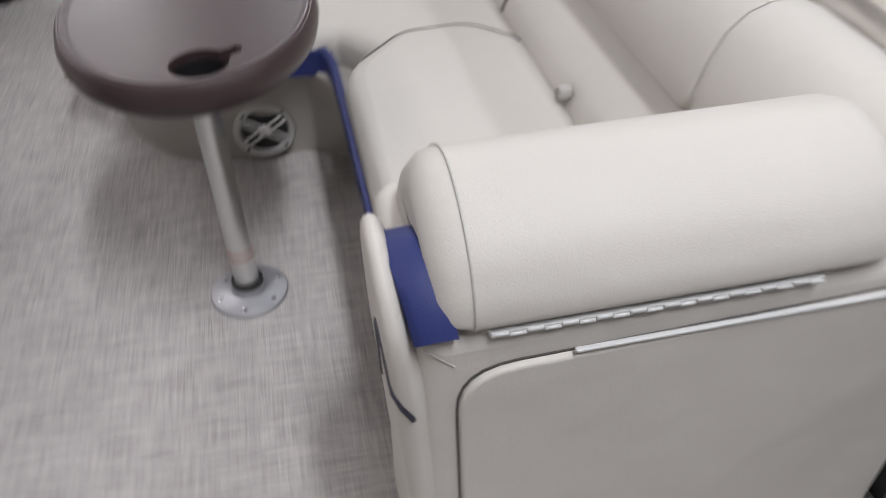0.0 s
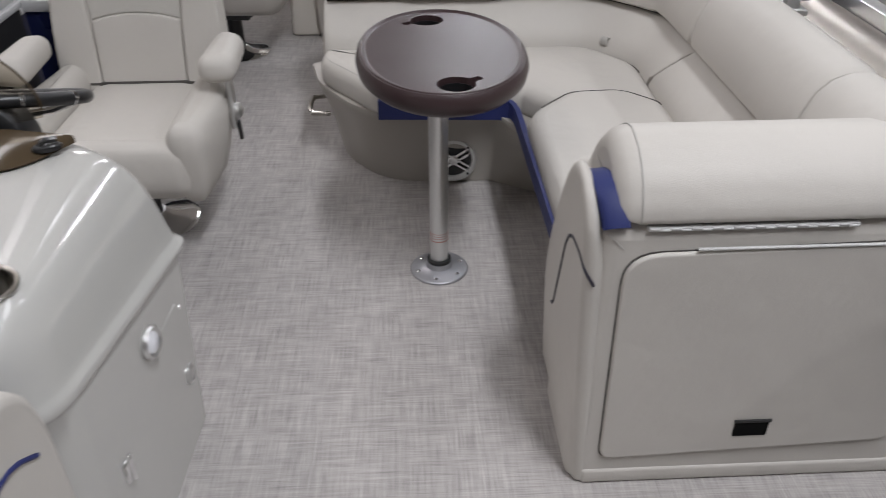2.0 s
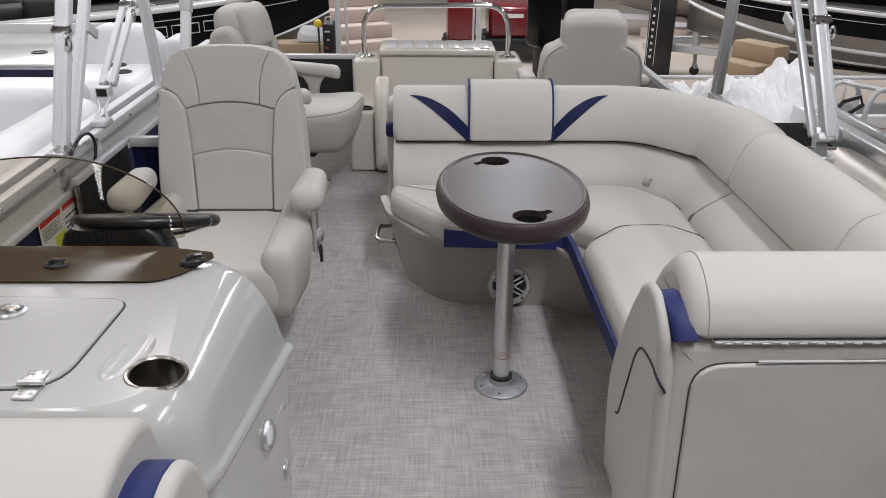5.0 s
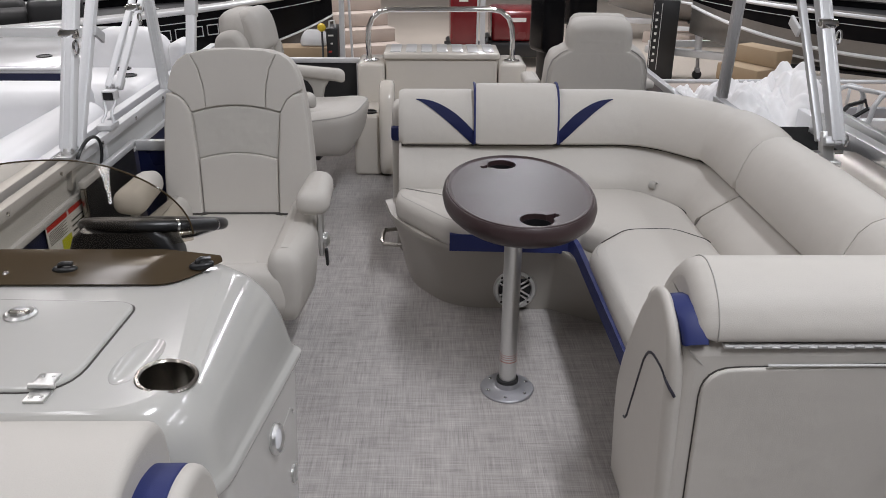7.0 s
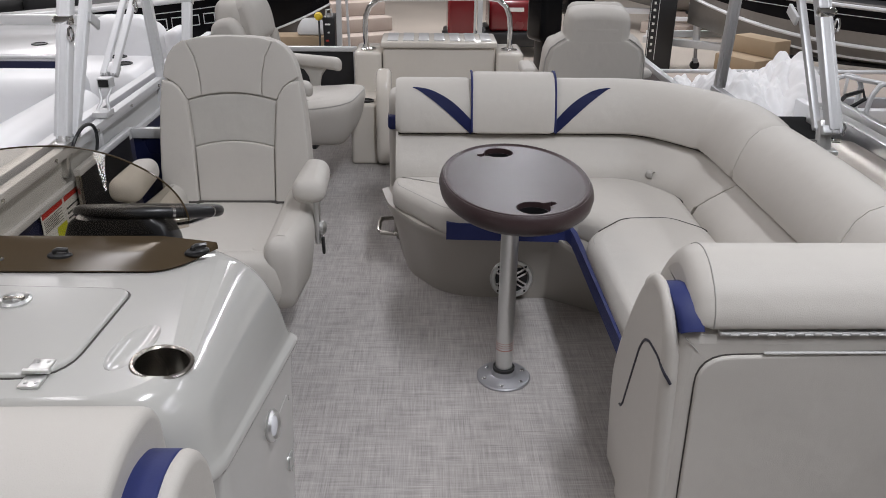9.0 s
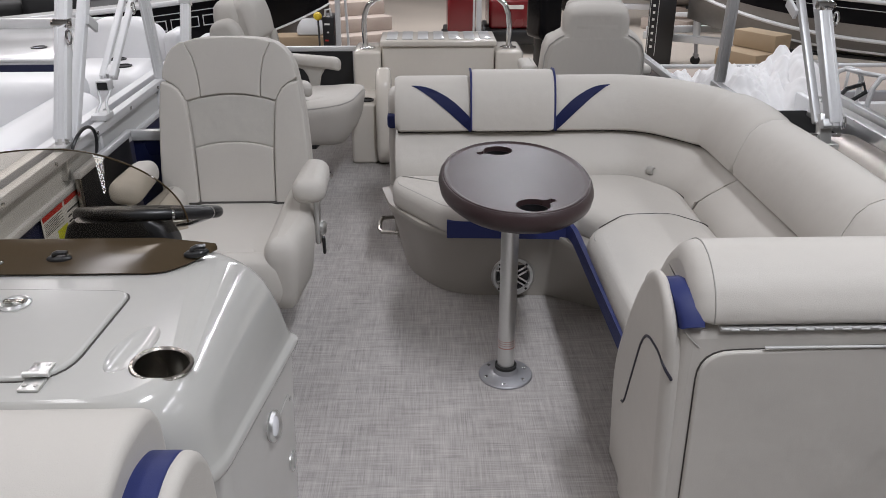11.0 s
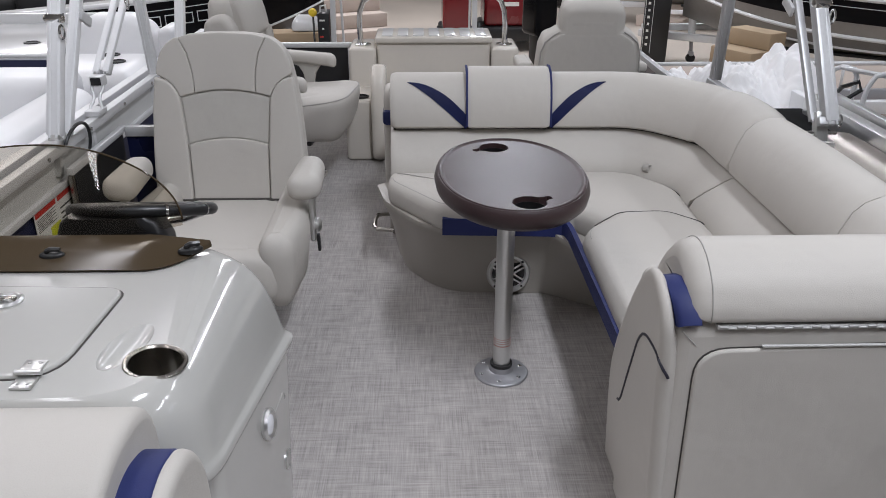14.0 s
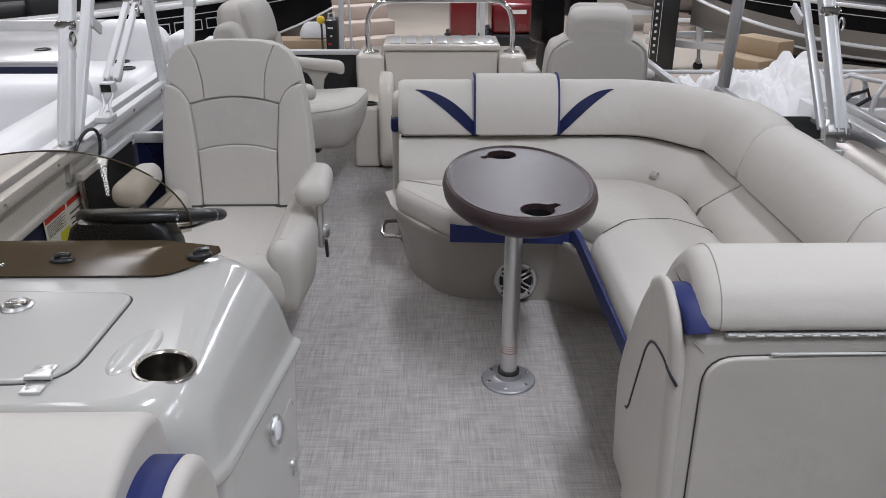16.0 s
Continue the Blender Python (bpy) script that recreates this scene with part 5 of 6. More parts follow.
canopy_leg(left_frame, (-1.475, 0.420, 0.712), (-1.475, 0.900, 1.40), 0.036, LIT_ALU)
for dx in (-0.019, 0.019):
    canopy_leg(left_frame, (-1.475 + dx, 0.805, 0.838), (-1.475 + dx, 1.60, 1.40), 0.024, LIT_ALU)
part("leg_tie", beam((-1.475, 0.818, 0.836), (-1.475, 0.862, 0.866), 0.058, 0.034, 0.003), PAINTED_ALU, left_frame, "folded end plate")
canopy_leg(left_frame, (-1.475, 1.410, 0.706), (-1.475, 1.285, 1.40), 0.042, LIT_ALU)
canopy_leg(left_frame, (-1.475, 1.845, 0.706), (-1.475, 2.15, 1.40), 0.046, LIT_ALU)
part("sleeve", beam((-1.475, 1.955, 0.955), (-1.475, 2.02, 1.11), 0.056, 0.050, 0.003), PAINTED_ALU, left_frame, "joint sleeve")
part("socket", beam((-1.478, 0.300, 0.600), (-1.478, 0.342, 0.735), 0.036, 0.030, 0.004), ALU, left_frame, "cast rail socket")
part("base_clamp", box(-1.51, -1.45, 0.29, 0.36, 0.7065, 0.718, 0.003), ALU, left_frame)
for sd in (-1, 1):
    yoke = [Vector((-1.475 + sd * w, 0.755 - 0.055 * u, 0.806 - 0.082 * u)) for u, w in ((0.0, 0.022), (0.2, 0.020), (0.4, 0.013), (0.55, 0.011), (0.7, 0.013), (0.85, 0.020), (1.0, 0.022))]
    part("yoke", tube(yoke, 0.006, 8), PAINTED_ALU, left_frame, "waisted cast yoke bracket")
part("yoke_foot", box(-1.505, -1.448, 0.66, 0.74, 0.7065, 0.728, 0.004), PAINTED_ALU, left_frame)
part("yoke_head", box(-1.500, -1.450, 0.742, 0.79, 0.800, 0.838, 0.004), PAINTED_ALU, left_frame)
part("end_plug", box(-1.494, -1.456, 0.738, 0.743, 0.805, 0.833, 0.002), BLACK, left_frame, "black end plug")
part("tab", beam((-1.452, 0.66, 1.075), (-1.452, 0.73, 1.035), 0.012, 0.035, 0.002), PAINTED_ALU, left_frame, "folded aluminium tab")
for frame_, cx, cy, cz in ((left_frame, -1.478, 0.525, 1.085), (left_frame, -1.475, 1.165, 1.092), (right_frame, 1.098, 0.526, 1.130)):
    clamp = part("clamp", box(cx - 0.027, cx + 0.027, cy - 0.032, cy + 0.005, cz - 0.016, cz + 0.016, 0.005), CHROME, frame_, "bright clamp on the leg")
    part("bolt", moved(lathe([(0.009, -0.045), (0.009, 0.045)], 10), pose(cx, cy - 0.022, cz, 0, 90) @ Matrix.Diagonal((1, 1, 0.72, 1))), STEEL, clamp)
    part("ring", tube([(cx + 0.03, cy - 0.05 + 0.018 * math.cos(a), cz - 0.04 + 0.022 * math.sin(a)) for a in np.linspace(0, 2 * math.pi, 14, endpoint=False)], 0.004, 6, closed=True), CHROME, clamp)
cable = thing("cable", "black cable looped from the canopy frame to the fence", "cable")
part("wire", tube([(-1.452 + 0.02 * math.sin(a), 0.435 - 0.105 * math.cos(a), 0.680 + 0.085 * math.sin(a) - 0.012 * a) for a in np.linspace(0.25, 3.5, 26)], 0.006, 8), BLACK, cable)

# ---- neighbour on the sofa side: a polished aluminium hull ----
alu_boat = thing("aluminium_boat", "polished aluminium boat beside the sofa-side fence", "boat")
hull_y = [Vector((1.50, -7.0)), Vector((1.50, 0.98))]
prof = [(0.18, -0.7), (0.18, 0.36)] + [(0.18 * math.cos(a), 0.37 + 0.17 * math.sin(a)) for a in np.linspace(0.1, 1.9, 12)] + [(-0.12, 0.50), (-0.12, -0.7)]
part("hull", sweep(prof, hull_y), POLISHED, alu_boat, "polished rounded aluminium gunwale")
for zx, zz, w in ((1.66, 0.545, 0.035), (1.73, 0.57, 0.018)):
    part("rub_rail", box(zx - w, zx + w, -7.0, 1.58, zz - 0.22, zz + 0.010, 0.006), ALU, alu_boat, "extruded aluminium rail")
part("aft_deck", box(1.30, 4.4, 1.95, 4.7, -0.7, 0.06, 0.01), CARPET, alu_boat, "tan carpeted deck")
part("deck_well", box(1.75, 4.4, -7.0, 1.945, -0.7, 0.06, 0.01), DARK_PANEL, alu_boat, "dark interior")
part("deck_well", box(1.30, 1.745, 0.985, 1.945, -0.7, 0.06, 0.01), DARK_PANEL, alu_boat, "dark interior")
part("coaming", box(2.25, 4.4, 3.00, 3.07, 0.061, 0.150, 0.012), PAINTED_ALU, alu_boat, "low aluminium coaming")
part("hatch_lip", box(2.25, 4.4, 3.32, 3.37, 0.061, 0.155, 0.010), CAST_ALU, alu_boat, "grey hatch lip")
part("deck_rail", tube([(1.34, 3.57, 0.29), (4.4, 3.57, 0.29)], 0.016, 8), PAINTED_ALU, alu_boat, "low aluminium deck rail")
for xx in (1.36, 2.1, 2.85, 3.6, 4.35):
    part("rail_post", tube([(xx, 3.57, 0.061), (xx, 3.57, 0.285)], 0.012, 8), PAINTED_ALU, alu_boat)
part("side_coaming", box(1.70, 1.755, 1.59, 1.9, 0.061, 0.50, 0.012), PAINTED_ALU, alu_boat, "aluminium side coaming")
for yy in (-6.0, -4.2, -2.4, -0.6, 1.2):
    part("stanchion", tube([(1.80, yy, 0.1), (1.80, yy, 0.52)], 0.012, 8), BLACK, alu_boat)
for zz in (0.30, 0.42, 0.52):
    part("cage_rail", tube([(1.80, -7.0, zz), (1.80, 1.3, zz)], 0.006, 6), BLACK, alu_boat, "thin black rail")


def drape(x0, x1, y0, y1, nx, ny):
    """A crumpled cover: a sheet thrown over a few lumps, with long crossing folds and a turned-up hem."""
    lumps = ((1.82, 2.28, 0.20, 0.42, 0.57), (1.66, 2.30, 0.16, 0.40, 0.45), (1.47, 2.22, 0.19, 0.46, 0.50), (1.36, 2.60, 0.24, 0.30, 0.36), (1.22, 2.76, 0.22, 0.24, 0.27), (2.02, 2.34, 0.13, 0.30, 0.44), (1.60, 1.82, 0.22, 0.26, 0.33), (1.36, 1.90, 0.22, 0.30, 0.36))
    own, grid = bmesh.new(), []
    for i in range(nx + 1):
        row = []
        for j in range(ny + 1):
            x, y = x0 + (x1 - x0) * i / nx, y0 + (y1 - y0) * j / ny
            h = 0.064
            for lx, ly, sx, sy, top in lumps:
                h = max(h, 0.064 + top * math.exp(-(abs((x - lx) / sx) ** 3 + abs((y - ly) / sy) ** 3)))
            p = Vector((x, y, 0.0))
            w = noise.noise_vector(p * 2.3) * 0.26 + noise.noise_vector(p * 5.5 + Vector((3, 1, 7))) * 0.10
            rise = min(1.0, max(0.0, (h - 0.07) / 0.18))
            f = 0.0
            for ang, freq, amp in ((0.6, 10.0, 0.050), (2.1, 17.0, 0.046), (2.8, 25.0, 0.038), (1.3, 36.0, 0.026), (0.2, 50.0, 0.017), (1.7, 70.0, 0.009)):
                q = (x + w.x) * math.cos(ang) + (y + w.y) * math.sin(ang)
                gate_ = 0.62 + 0.5 * noise.noise(p * 3.1 + Vector((ang * 9, freq, 0)))
                f += amp * (abs(math.sin(q * freq + noise.noise(p * 4.0) * 2.0)) - 0.6) * gate_ * gate_ * 1.8
            row.append(own.verts.new((x + w.x * 0.25 * rise, y + w.y * 0.25 * rise - 0.10 * rise * (h - 0.3), h + f * rise)))
        grid.append(row)
    for i in range(nx):
        for j in range(ny):
            if max(grid[i + a_][j + b_].co.z for a_ in (0, 1) for b_ in (0, 1)) > 0.085:
                own.faces.new((grid[i][j], grid[i + 1][j], grid[i + 1][j + 1], grid[i][j + 1]))
    bmesh.ops.delete(own, geom=[v for v in own.verts if not v.link_faces], context="VERTS")
    return own


cloth = thing("cover_cloth", "crumpled white cloth cover heaped on the next boat", "cloth")
part("sheet", drape(1.0, 2.3, 1.45, 3.0, 230, 240), CLOTH, cloth, sharp=80)
bag = thing("equipment_bag", "black bag under the edge of the white cover", "bag")
part("body", box(1.36, 1.72, 1.05, 1.72, 0.061, 0.46, 0.06, 4), BAG, bag)
part("strap", tube([(1.93, 1.92, 0.44), (2.00, 1.95, 0.50), (2.06, 1.90, 0.54), (2.07, 1.88, 0.50), (1.98, 1.88, 0.44)], 0.012, 6), BLACK, bag, "black webbing strap")
ladder = thing("boarding_ladder", "bent aluminium boarding ladder on the next boat", "ladder")
for xx, yy in ((1.93, 2.05), (2.06, 1.86)):
    part("rail", tube([(xx, yy, 0.30), (xx + 0.03, yy, 0.52), (xx + 0.06, yy, 0.575), (xx + 0.11, yy, 0.59), (xx + 0.17, yy, 0.575), (xx + 0.195, yy, 0.53), (xx + 0.17, yy, 0.061)], 0.014, 8), PAINTED_ALU, ladder)
for k in (0.0, 0.5, 1.0):
    part("rung", tube([(2.02 + 0.08 * k, 2.05, 0.585 - 0.02 * k), (2.15 + 0.08 * k, 1.86, 0.585 - 0.02 * k)], 0.010, 8), PAINTED_ALU, ladder)
part("tag", box(1.945, 1.965, 2.03, 2.036, 0.44, 0.50, 0.002), LABEL_RED, ladder, "small red tag")

# ---- neighbour on the helm side: a white pontoon boat ----
white_boat = thing("white_boat", "white pontoon boat with rolled white vinyl seats", "boat")
part("deck", box(-4.6, -1.72, -4.0, 6.0, -0.25, -0.05, 0.02), WHITE_GEL, white_boat)
part("fence_rail", box(-1.78, -1.73, -4.0, 3.4, 0.53, 0.58, 0.006), LIT_ALU, white_boat)
part("fence_panel", box(-1.765, -1.755, -4.0, 3.4, -0.05, 0.53), NAVY_PANEL, white_boat, "navy sheet panel")
part("long_roll", moved(across([(0.0, 0.20), (0.0, 0.50), (0.06, 0.60), (0.18, 0.62), (0.30, 0.55), (0.34, 0.20)], -3.2, 1.6, 0.05), pose(-1.80, 0, 0, 0, 0, 90) @ pose(0, 0, 0)), WHITE_VINYL, white_boat, "rolled white seat back")
for x0, x1, y0, y1, z0, z1, r in ((-3.4, -1.97, 1.50, 1.86, 0.30, 0.655, 0.075), (-2.40, -1.85, 2.1, 2.72, 0.2, 0.56, 0.10), (-3.3, -2.0, 0.95, 1.49, 0.0, 0.42, 0.09)):
    part("seat_roll", box(x0, x1, y0, y1, z0, z1, r, 6), WHITE_VINYL, white_boat, "rolled white vinyl cushion")
part("helm_back", moved(puff(fillet([(-0.30, 0.0), (0.30, 0.0), (0.29, 0.26), (0.22, 0.43), (0.10, 0.49), (-0.12, 0.49), (-0.24, 0.43), (-0.30, 0.26)], 0.10, 6), 0.14, 0.06, 0.02), pose(-2.12, 2.86, 0.28)), WHITE_VINYL, white_boat, "white vinyl chair back")
part("back_end", box(-1.86, -1.765, 2.70, 2.98, 0.30, 0.695, 0.04, 5), WHITE_VINYL, white_boat, "rounded white cushion end")
part("sun_deck", box(-4.2, -2.45, 2.6, 3.85, 0.42, 0.555, 0.02, 3), WHITE_GEL, white_boat, "white raised deck")
for dims in ((-4.2, -2.45, 2.595, 2.66, 0.54, 0.562), (-4.2, -2.45, 3.80, 3.87, 0.54, 0.625), (-2.50, -2.44, 2.66, 3.80, 0.54, 0.585), (-3.52, -3.44, 2.66, 3.80, 0.54, 0.61)):
    part("deck_rim", box(*dims, 0.012, 2), WHITE_GEL, white_boat, "raised white rim")
part("navy_stripe", box(-4.19, -2.46, 2.588, 2.61, 0.30, 0.53), NAVY_PANEL, white_boat)
for k in range(9):
    part("pleat", tube([(-2.02 + 0.012 * (k % 2), 1.4985, 0.37 + k * 0.028), (-1.985, 1.497, 0.372 + k * 0.028), (-1.965, 1.515, 0.373 + k * 0.028)], 0.007, 6), WHITE_VINYL, white_boat)
    part("pleat", tube([(-2.70, 1.4985, 0.36 + k * 0.028), (-2.66, 1.496, 0.362 + k * 0.028), (-2.62, 1.4985, 0.36 + k * 0.028)], 0.007, 6), WHITE_VINYL, white_boat)
for cx, cy in ((-3.2, 3.1), (-2.756, 3.01), (-2.10, 2.58), (-2.0, 2.38)):
    zc = 0.556 if cx < -2.5 else 0.561
    part("cup_ring", moved(lathe([(0.035, 0), (0.05, 0.0), (0.05, 0.006), (0.04, 0.008), (0.036, 0.002), (0.0005, 0.001)], 20), pose(cx, cy, zc)), BLACK, white_boat)
part("hull_log", moved(lathe([(0.28, -5.0), (0.30, -4.9), (0.30, 4.9), (0.1, 5.6)], 24), pose(-3.2, 0.8, -0.56, -90)), POLISHED, white_boat)


# ---- distance: fishing boats, steps, engines ----
def fishing_boat(label, chine, floor, waist, low, emblem_side=0):
    """A low fishing boat along x, bow at +x, keel at z 0; chine is its depth under the gunwale, floor the hall floor's height."""
    b = thing("fishing_boat", label, "boat", "fishing boats")
    us = np.linspace(0, 1, 41)

    def half(u):
        return 0.95 * (1 - max(0.0, (u - 0.45) / 0.55) ** 2.4) + 0.02

    def station(u):
        """Half a section from the gunwale down to the keel: (half width, z)."""
        w, top, k = half(u), 0.75 + 0.16 * u, 0.25 * max(0.0, (u - 0.55) / 0.45) ** 2
        zc = top - chine + k
        keel = min(0.34 * max(0.0, (u - 0.55) / 0.45) ** 2, zc - 0.03)
        return [(w, top), (w * 1.005, top - 0.10), (w * 0.995, top - chine * 0.62 + k * 0.6), (w * 0.97, zc), (w * 0.80, zc - (zc - keel) * 0.42), (w * 0.42, zc - (zc - keel) * 0.78), (0.0, keel)]

    shape = [(-2.6 + 5.2 * u, station(u)) for u in us]
    for nm, lab, lo_, hi_, mat in (("topside", "glossy black topside", 0, 2, BLACK_PAINT), ("waist", "painted hull band", 2, 3, waist), ("lower_hull", "lower hull", 3, 6, low)):
        for sd in (-1, 1):
            skin = bmesh.new()
            rows_ = [[skin.verts.new((x, sd * w, z)) for w, z in st[lo_:hi_ + 1]] for x, st in shape]
            for p, q in zip(rows_, rows_[1:]):
                for j in range(hi_ - lo_):
                    skin.faces.new((p[j], p[j + 1], q[j + 1], q[j]))
            bmesh.ops.remove_doubles(skin, verts=skin.verts, dist=1e-5)
            part(nm, skin, mat, b, lab)
    deck_bm = bmesh.new()
    rows_ = [[deck_bm.verts.new((x, sd * st[0][0] * 0.97, st[0][1] - 0.10)) for sd in (-1, 1)] for x, st in shape]
    for p, q in zip(rows_, rows_[1:]):
        deck_bm.faces.new((p[0], p[1], q[1], q[0]))
    part("deck", deck_bm, DARK_PANEL, b, "dark carpeted deck")
    tr_bm = bmesh.new()
    end = shape[0][1]
    tr_bm.faces.new([tr_bm.verts.new((-2.6, w, z)) for w, z in end] + [tr_bm.verts.new((-2.6, -w, z)) for w, z in end[-2::-1]])
    part("transom", tr_bm, BLACK_PAINT, b)
    for sd in (-1, 1):
        for nm, k, dz, r, mat in (("rub_rail", 0, 0.0, 0.026, PAINTED_ALU), ("trim_line", 1, 0.0, 0.004, PAINTED_ALU), ("chine_rail", 3, 0.0, 0.024 if low is BARE_HULL else 0.012, PAINTED_ALU), ("spray_rail", 4, 0.0, 0.018, PAINTED_ALU)):
            pts = [(x, sd * (st[k][0] + 0.006), st[k][1] + dz) for x, st in shape[:None if k < 4 else 30]]
            part(nm, tube(pts, r, 8), mat, b)
        lip = [(x, sd * st[0][0] * 0.93, st[0][1] + 0.012) for x, st in shape[:39]]
        part("gunwale_cap", tube(lip, 0.03, 6), BARE_HULL if low is BARE_HULL else MATTE_ALU, b, "flat grey gunwale cap")
    if emblem_side:
        for k in range(5):
            x = 0.42 + k * 0.16
            st = station((x + 2.6) / 5.2)
            w2 = station((x + 2.71) / 5.2)[1][0]
            y, y2 = emblem_side * (st[1][0] + 0.006), emblem_side * (w2 + 0.006)
            z0, z1 = st[1][1] - 0.15, st[1][1] - 0.055
            ring = [(x, y, z0), (x + 0.11, y2, z0), (x + 0.11, y2, z1), (x, y, z1)]
            part("emblem", tube(ring, 0.007, 6, closed=True), PAINTED_ALU, b, "plain silver emblem outline")
    part("console", box(-0.55, -0.05, -0.72, -0.22, 0.70, 1.02, 0.06, 3), DARK_PANEL, b)
    part("windshield", moved(box(-0.25, 0.25, -0.008, 0.008, 0.0, 0.22, 0.006), pose(-0.10, -0.47, 1.00, -25, 0, 90)), BLACK, b, "dark console windshield")
    for sx, sy in ((-1.75, -0.45), (-1.75, 0.35), (-1.05, 0.35), (-0.95, -0.55)):
        seat = part("seat", box(sx, sx + 0.42, sy, sy + 0.42, 0.70, 0.92, 0.07, 4), RUBBER, b, "grey padded seat")
        part("seat_back", moved(box(-0.05, 0.05, -0.20, 0.20, 0.0, 0.34, 0.045, 4), pose(sx + 0.05, sy + 0.21, 0.88, 0, -12)), DARK_PANEL, seat)
    for cx in (0.5, 0.9, 1.3):
        part("cleat", tube([(cx, -half((cx + 2.6) / 5.2) * 0.9, 0.90), (cx + 0.06, -half((cx + 2.6) / 5.2) * 0.9, 0.915), (cx + 0.12, -half((cx + 2.72) / 5.2) * 0.9, 0.90)], 0.012, 6), CHROME, b)
    part("trailer_beam", box(-2.4, 3.2, -0.06, 0.06, floor + 0.30, floor + 0.40, 0.01), PAINTED_ALU, b)
    for sd in (-1, 1):
        part("trailer_wheel", moved(lathe([(0.14, -0.09), (0.28, -0.09), (0.30, -0.04), (0.30, 0.04), (0.28, 0.09), (0.14, 0.09)], 24), pose(-0.8, sd * 1.0, floor + 0.301, 90)), RUBBER, b)
        part("fender", tube([(-0.8 + 0.36 * math.cos(a), sd * 1.0, floor + 0.30 + 0.36 * math.sin(a)) for a in np.linspace(0.2, 2.9, 12)], 0.03, 6), PAINTED_ALU, b, "trailer fender")
        part("bunk", box(-2.2, 1.2, sd * 0.55 - 0.05, sd * 0.55 + 0.05, floor + 0.40, 0.14, 0.01), RUBBER, b)
        part("side_beam", box(-2.0, 1.6, sd * 0.78 - 0.03, sd * 0.78 + 0.03, floor + 0.30, floor + 0.37, 0.008), PAINTED_ALU, b)
    return b


b1 = fishing_boat("glossy black fishing boat with aluminium rub rail on a trailer", 0.55, -0.49, BLACK_PAINT, BRONZE, -1)
b1.matrix_world = pose(-3.79, 6.43, -0.41, 0, -1.14, 22.5)
copy_thing(b1, pose(-5.2, 12.2, -0.41, 0, 0, 24))
b2 = fishing_boat("black and taupe aluminium fishing boat on a trailer", 0.452, -0.30, BARE_HULL, BARE_HULL)
b2.matrix_world = pose(5.69, 8.09, -0.60, 0, -0.54, 148.7)
copy_thing(b2, pose(5.6, 12.6, -0.60, 0, 0, 170))


def steps(x, y, w, n, turn, label, mat=None):
    """Carpeted boarding steps on the hall floor."""
    st = thing("boarding_steps", label, "steps", "boarding steps")
    for k in range(n):
        part("step", box(-w / 2, w / 2, k * 0.28, n * 0.28, k * 0.2 + 0.001, k * 0.2 + 0.2, 0.015), mat or CARPET, st)
    st.matrix_world = pose(x, y, -0.9, 0, 0, turn)
    return st


steps(-1.20, 9.4, 1.45, 5, 25, "beige carpeted four-step boarding stairs")
steps(4.0, 12.4, 0.9, 4, -40, "beige carpeted boarding stairs beside a boat")
steps(2.90, 6.97, 0.62, 4, -62, "tan carpeted four-step block", TAN_CARPET)
steps(-1.72, 7.46, 0.95, 5, 183, "tan carpeted boarding steps under the black boat", TAN_CARPET)
steps(-2.2, 11.0, 0.8, 3, 10, "beige carpeted boarding stairs")


def outboard(x, y, turn, label):
    o = thing("outboard_motor", label, "motor", "outboard motors")
    part("cowl", rings(fillet([(-0.18, -0.28), (0.18, -0.28), (0.20, 0.2), (-0.20, 0.2)], 0.1), soft(0.95, 1.5, 0.15, 0.05)), BLACK_PAINT, o, "glossy black cowl")
    part("leg", box(-0.08, 0.08, -0.14, 0.12, 0.25, 0.97, 0.03, 3), BLACK, o)
    part("gearcase", moved(lathe([(0.02, -0.3), (0.07, -0.15), (0.07, 0.15), (0.03, 0.25)], 16), pose(0, 0, 0.25, 90)), BLACK, o)
    part("stand", box(-0.3, 0.3, -0.3, 0.3, 0.001, 0.12, 0.02), BLACK, o)
    o.matrix_world = pose(x, y, -0.9, 0, 0, turn)
    return o


tall = outboard(0.86, 5.6, 20, "tall black outboard motor on a stand")
tall.matrix_world = pose(0.86, 5.6, -0.9, 0, 0, 20) @ Matrix.Diagonal((0.62, 0.7, 1.12, 1))
crate = thing("tool_crate", "black upright crate with small white and red labels", "crate")
part("case", box(-1.235, -1.125, 5.45, 5.72, -0.899, 0.385, 0.012), BLACK, crate)
part("handle", tube([(-1.21, 5.5, 0.38), (-1.205, 5.5, 0.44), (-1.16, 5.5, 0.45), (-1.15, 5.5, 0.38)], 0.010, 6), PAINTED_ALU, crate)
for k, (ww, mm) in enumerate(((0.05, LABEL), (0.02, LABEL), (0.03, LABEL_RED), (0.02, LABEL), (0.04, LABEL))):
    part("label", box(-1.215 + 0.02 * (k % 2), -1.215 + 0.02 * (k % 2) + ww, 5.4475, 5.4505, 0.31 - k * 0.075, 0.325 - k * 0.075), mm, crate)
float_ = thing("marker_float", "round yellow plastic float on a post", "float")
part("ball", moved(lathe([(0.001, -0.034), (0.028, -0.028), (0.040, 0.0), (0.028, 0.028), (0.001, 0.034)], 20), pose(-1.275, 5.46, 0.39, 90)), YELLOW, float_)
part("post", tube([(-1.275, 5.50, -0.899), (-1.275, 5.48, 0.36)], 0.010, 8), BLACK, float_)
sack = thing("sack", "pale grey sack slumped on the tan steps", "sack")
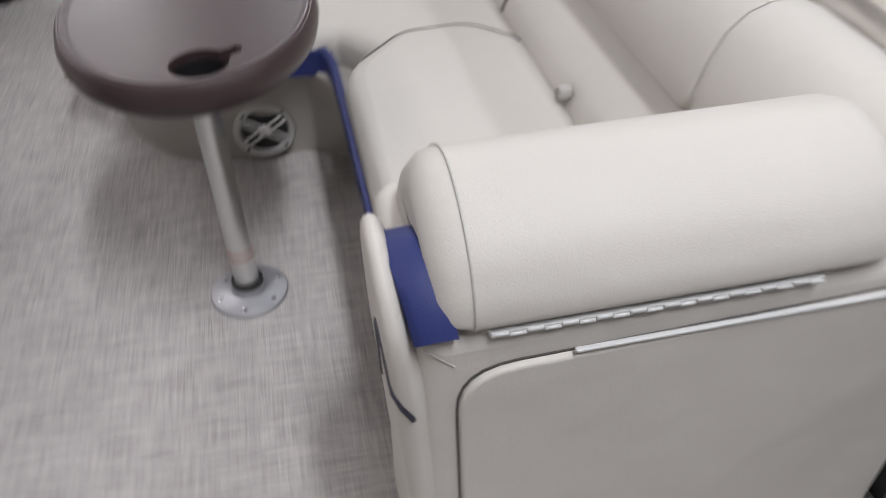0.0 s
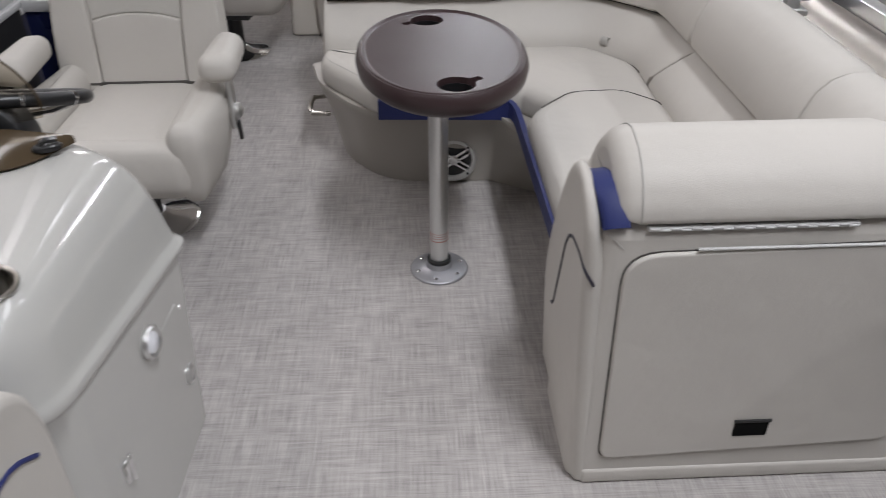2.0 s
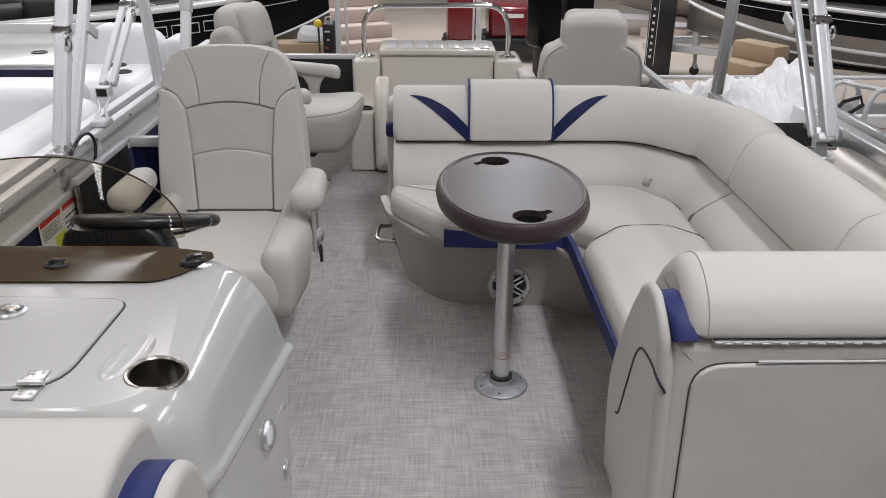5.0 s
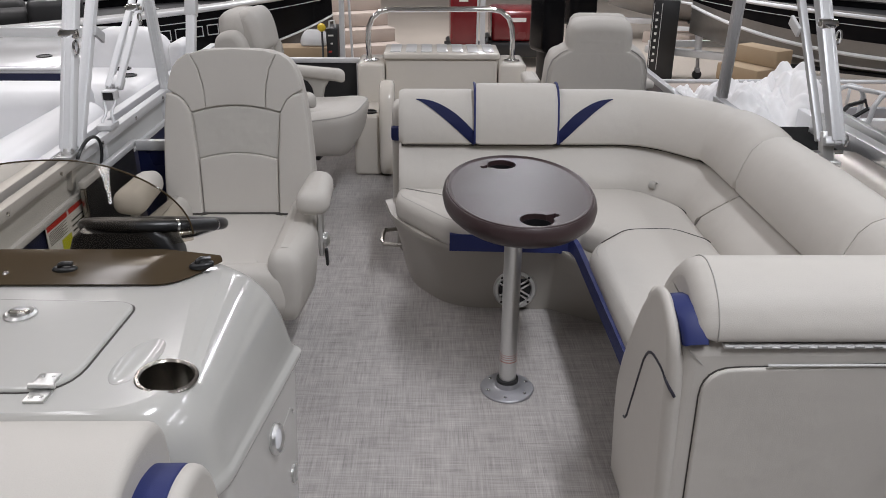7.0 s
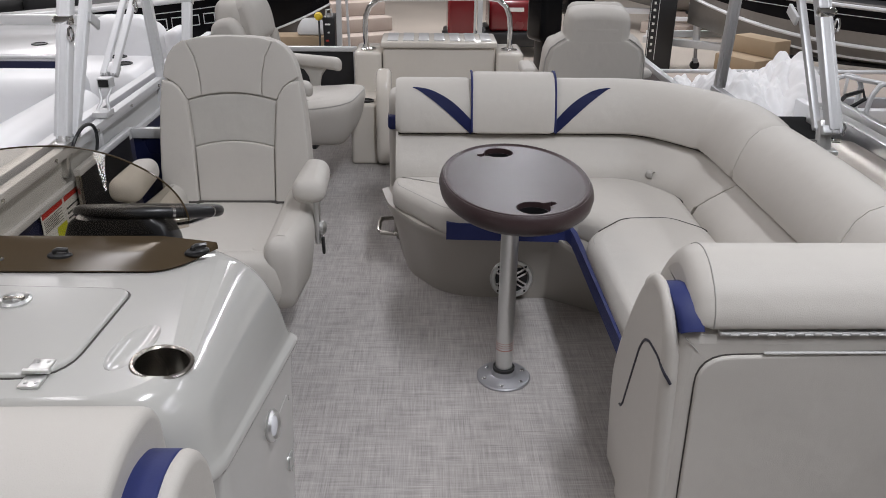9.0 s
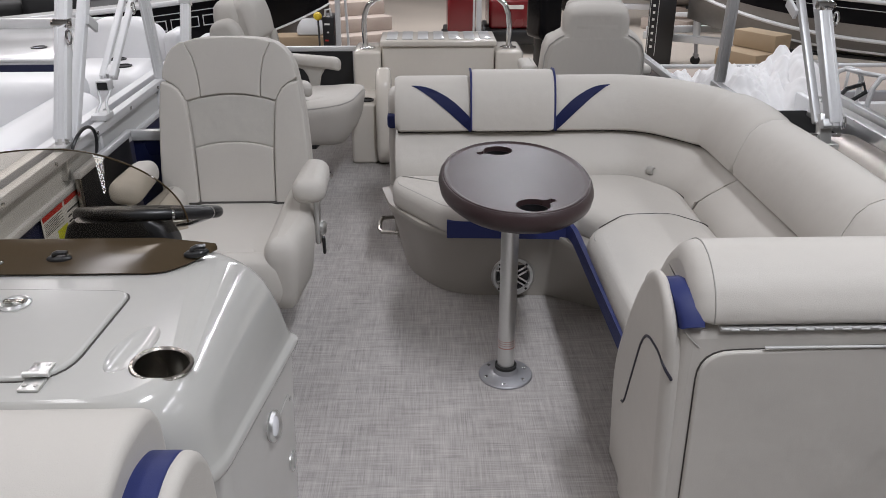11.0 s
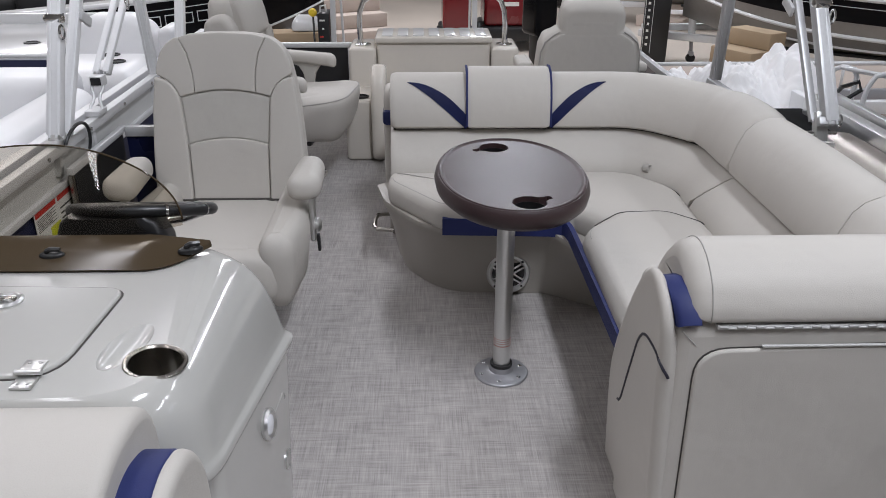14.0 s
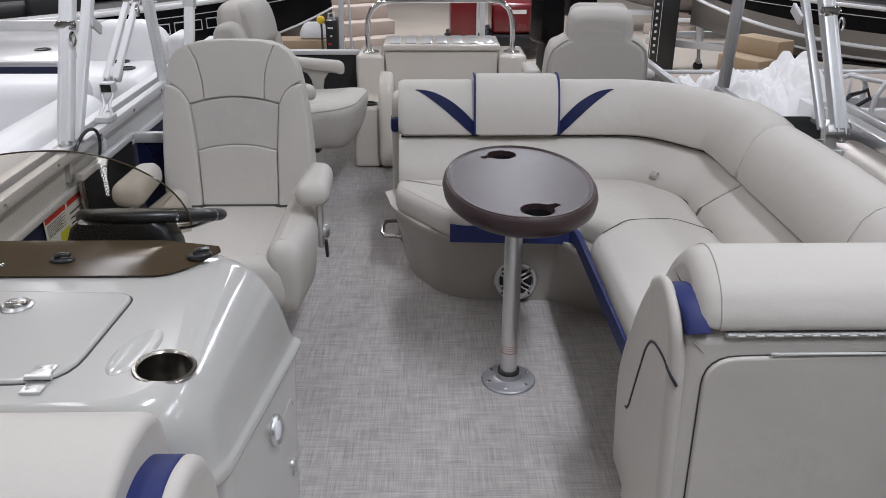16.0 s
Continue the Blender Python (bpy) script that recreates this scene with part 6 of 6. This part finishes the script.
part("body", rings(fillet([(-1.60, 6.12), (-1.32, 6.12), (-1.30, 6.32), (-1.58, 6.32)], 0.06), [(0.103, 0.02), (0.112, 0.004), (0.15, 0.0), (0.19, 0.012), (0.23, 0.035), (0.255, 0.06), (0.262, 0.085)]), WHITE_GEL, sack)
outboard(1.62, 8.2, 200, "black outboard motor near the red machines")
for rx, ry, rw, rz in ((0.26, 10.2, 0.42, 0.28), (1.12, 10.6, 0.85, -0.06)):
    rb = thing("red_machine", "dark red machine body with black trim", "machine", "red machines")
    part("body", box(rx - rw / 2, rx + rw / 2, ry - 0.3, ry + 0.6, -0.52, rz, 0.06, 3), RED_PAINT, rb)
    part("deck", box(rx - rw / 2 - 0.05, rx + rw / 2 + 0.05, ry - 0.35, ry + 0.7, -0.75, -0.52, 0.04), BLACK, rb)
    part("decal", box(rx - rw * 0.2, rx + rw * 0.12, ry - 0.304, ry - 0.299, rz - 0.16, rz - 0.10), LABEL, rb, "small white decal bar")
    for wx in (-rw / 2, rw / 2):
        part("wheel", moved(lathe([(0.1, -0.08), (0.2, -0.08), (0.2, 0.08), (0.1, 0.08)], 20), pose(rx + wx, ry, -0.69, 0, 90)), RUBBER, rb)
box_stand = thing("display_box", "tall black display carton with white printing bars", "box")
part("carton", box(-0.18, 0.18, -0.18, 0.18, 0.001, 1.12, 0.008), BLACK, box_stand)
for k in range(8):
    part("text_bar", box(-0.135 + 0.004 * (k % 2), -0.100, -0.1835, -0.1805, 0.26 + k * 0.095, 0.295 + k * 0.095), LABEL, box_stand)
for ox in (-0.172, -0.062):
    part("outline", box(ox, ox + 0.008, -0.1835, -0.1805, 0.15, 1.08), PAINTED_ALU, box_stand)
box_stand.matrix_world = pose(3.12, 9.5, -0.9, 0, 0, -14)
trailer = thing("trailer_tongue", "galvanised trailer tongue with jack wheel", "trailer")
part("beam", beam((2.95, 9.6, -0.42), (6.2, 9.7, -0.42), 0.09, 0.09, 0.006, side=(0, 1, 0)), PAINTED_ALU, trailer)
part("jack", tube([(3.635, 9.42, -0.55), (3.60, 9.42, 0.06)], 0.052, 12), PAINTED_ALU, trailer, "galvanised jack sleeve")
part("jack_post", tube([(3.655, 9.42, -0.74), (3.632, 9.42, -0.54)], 0.026, 10), CAST_ALU, trailer)
part("jack_fork", box(3.625, 3.685, 9.37, 9.47, -0.80, -0.735, 0.008), CAST_ALU, trailer)
part("jack_crank", tube([(3.60, 9.42, 0.05), (3.59, 9.30, 0.05), (3.55, 9.28, -0.06)], 0.014, 8), CHROME, trailer)
part("jack_wheel", moved(lathe([(0.03, -0.025), (0.065, -0.025), (0.065, 0.025), (0.03, 0.025)], 18), pose(3.655, 9.42, -0.834, 90)), RUBBER, trailer)
part("brace", beam((3.62, 9.45, -0.35), (4.5, 9.9, 0.30), 0.06, 0.05, 0.004, side=(0, 1, 0)), PAINTED_ALU, trailer)
bow_frame = thing("bow_frame", "pale aluminium frame poles at the far deck end", "frame")
for px_, lean_, w_ in ((-0.862, 0.012, 0.034), (-0.775, -0.03, 0.016), (0.104, -0.004, 0.034), (0.060, 0.01, 0.014)):
    part("pole", beam((px_, 3.30, 0.001), (px_ + lean_ * 1.4, 3.32, 1.40), w_, w_, 0.003), PAINTED_ALU, bow_frame, "square aluminium pole")
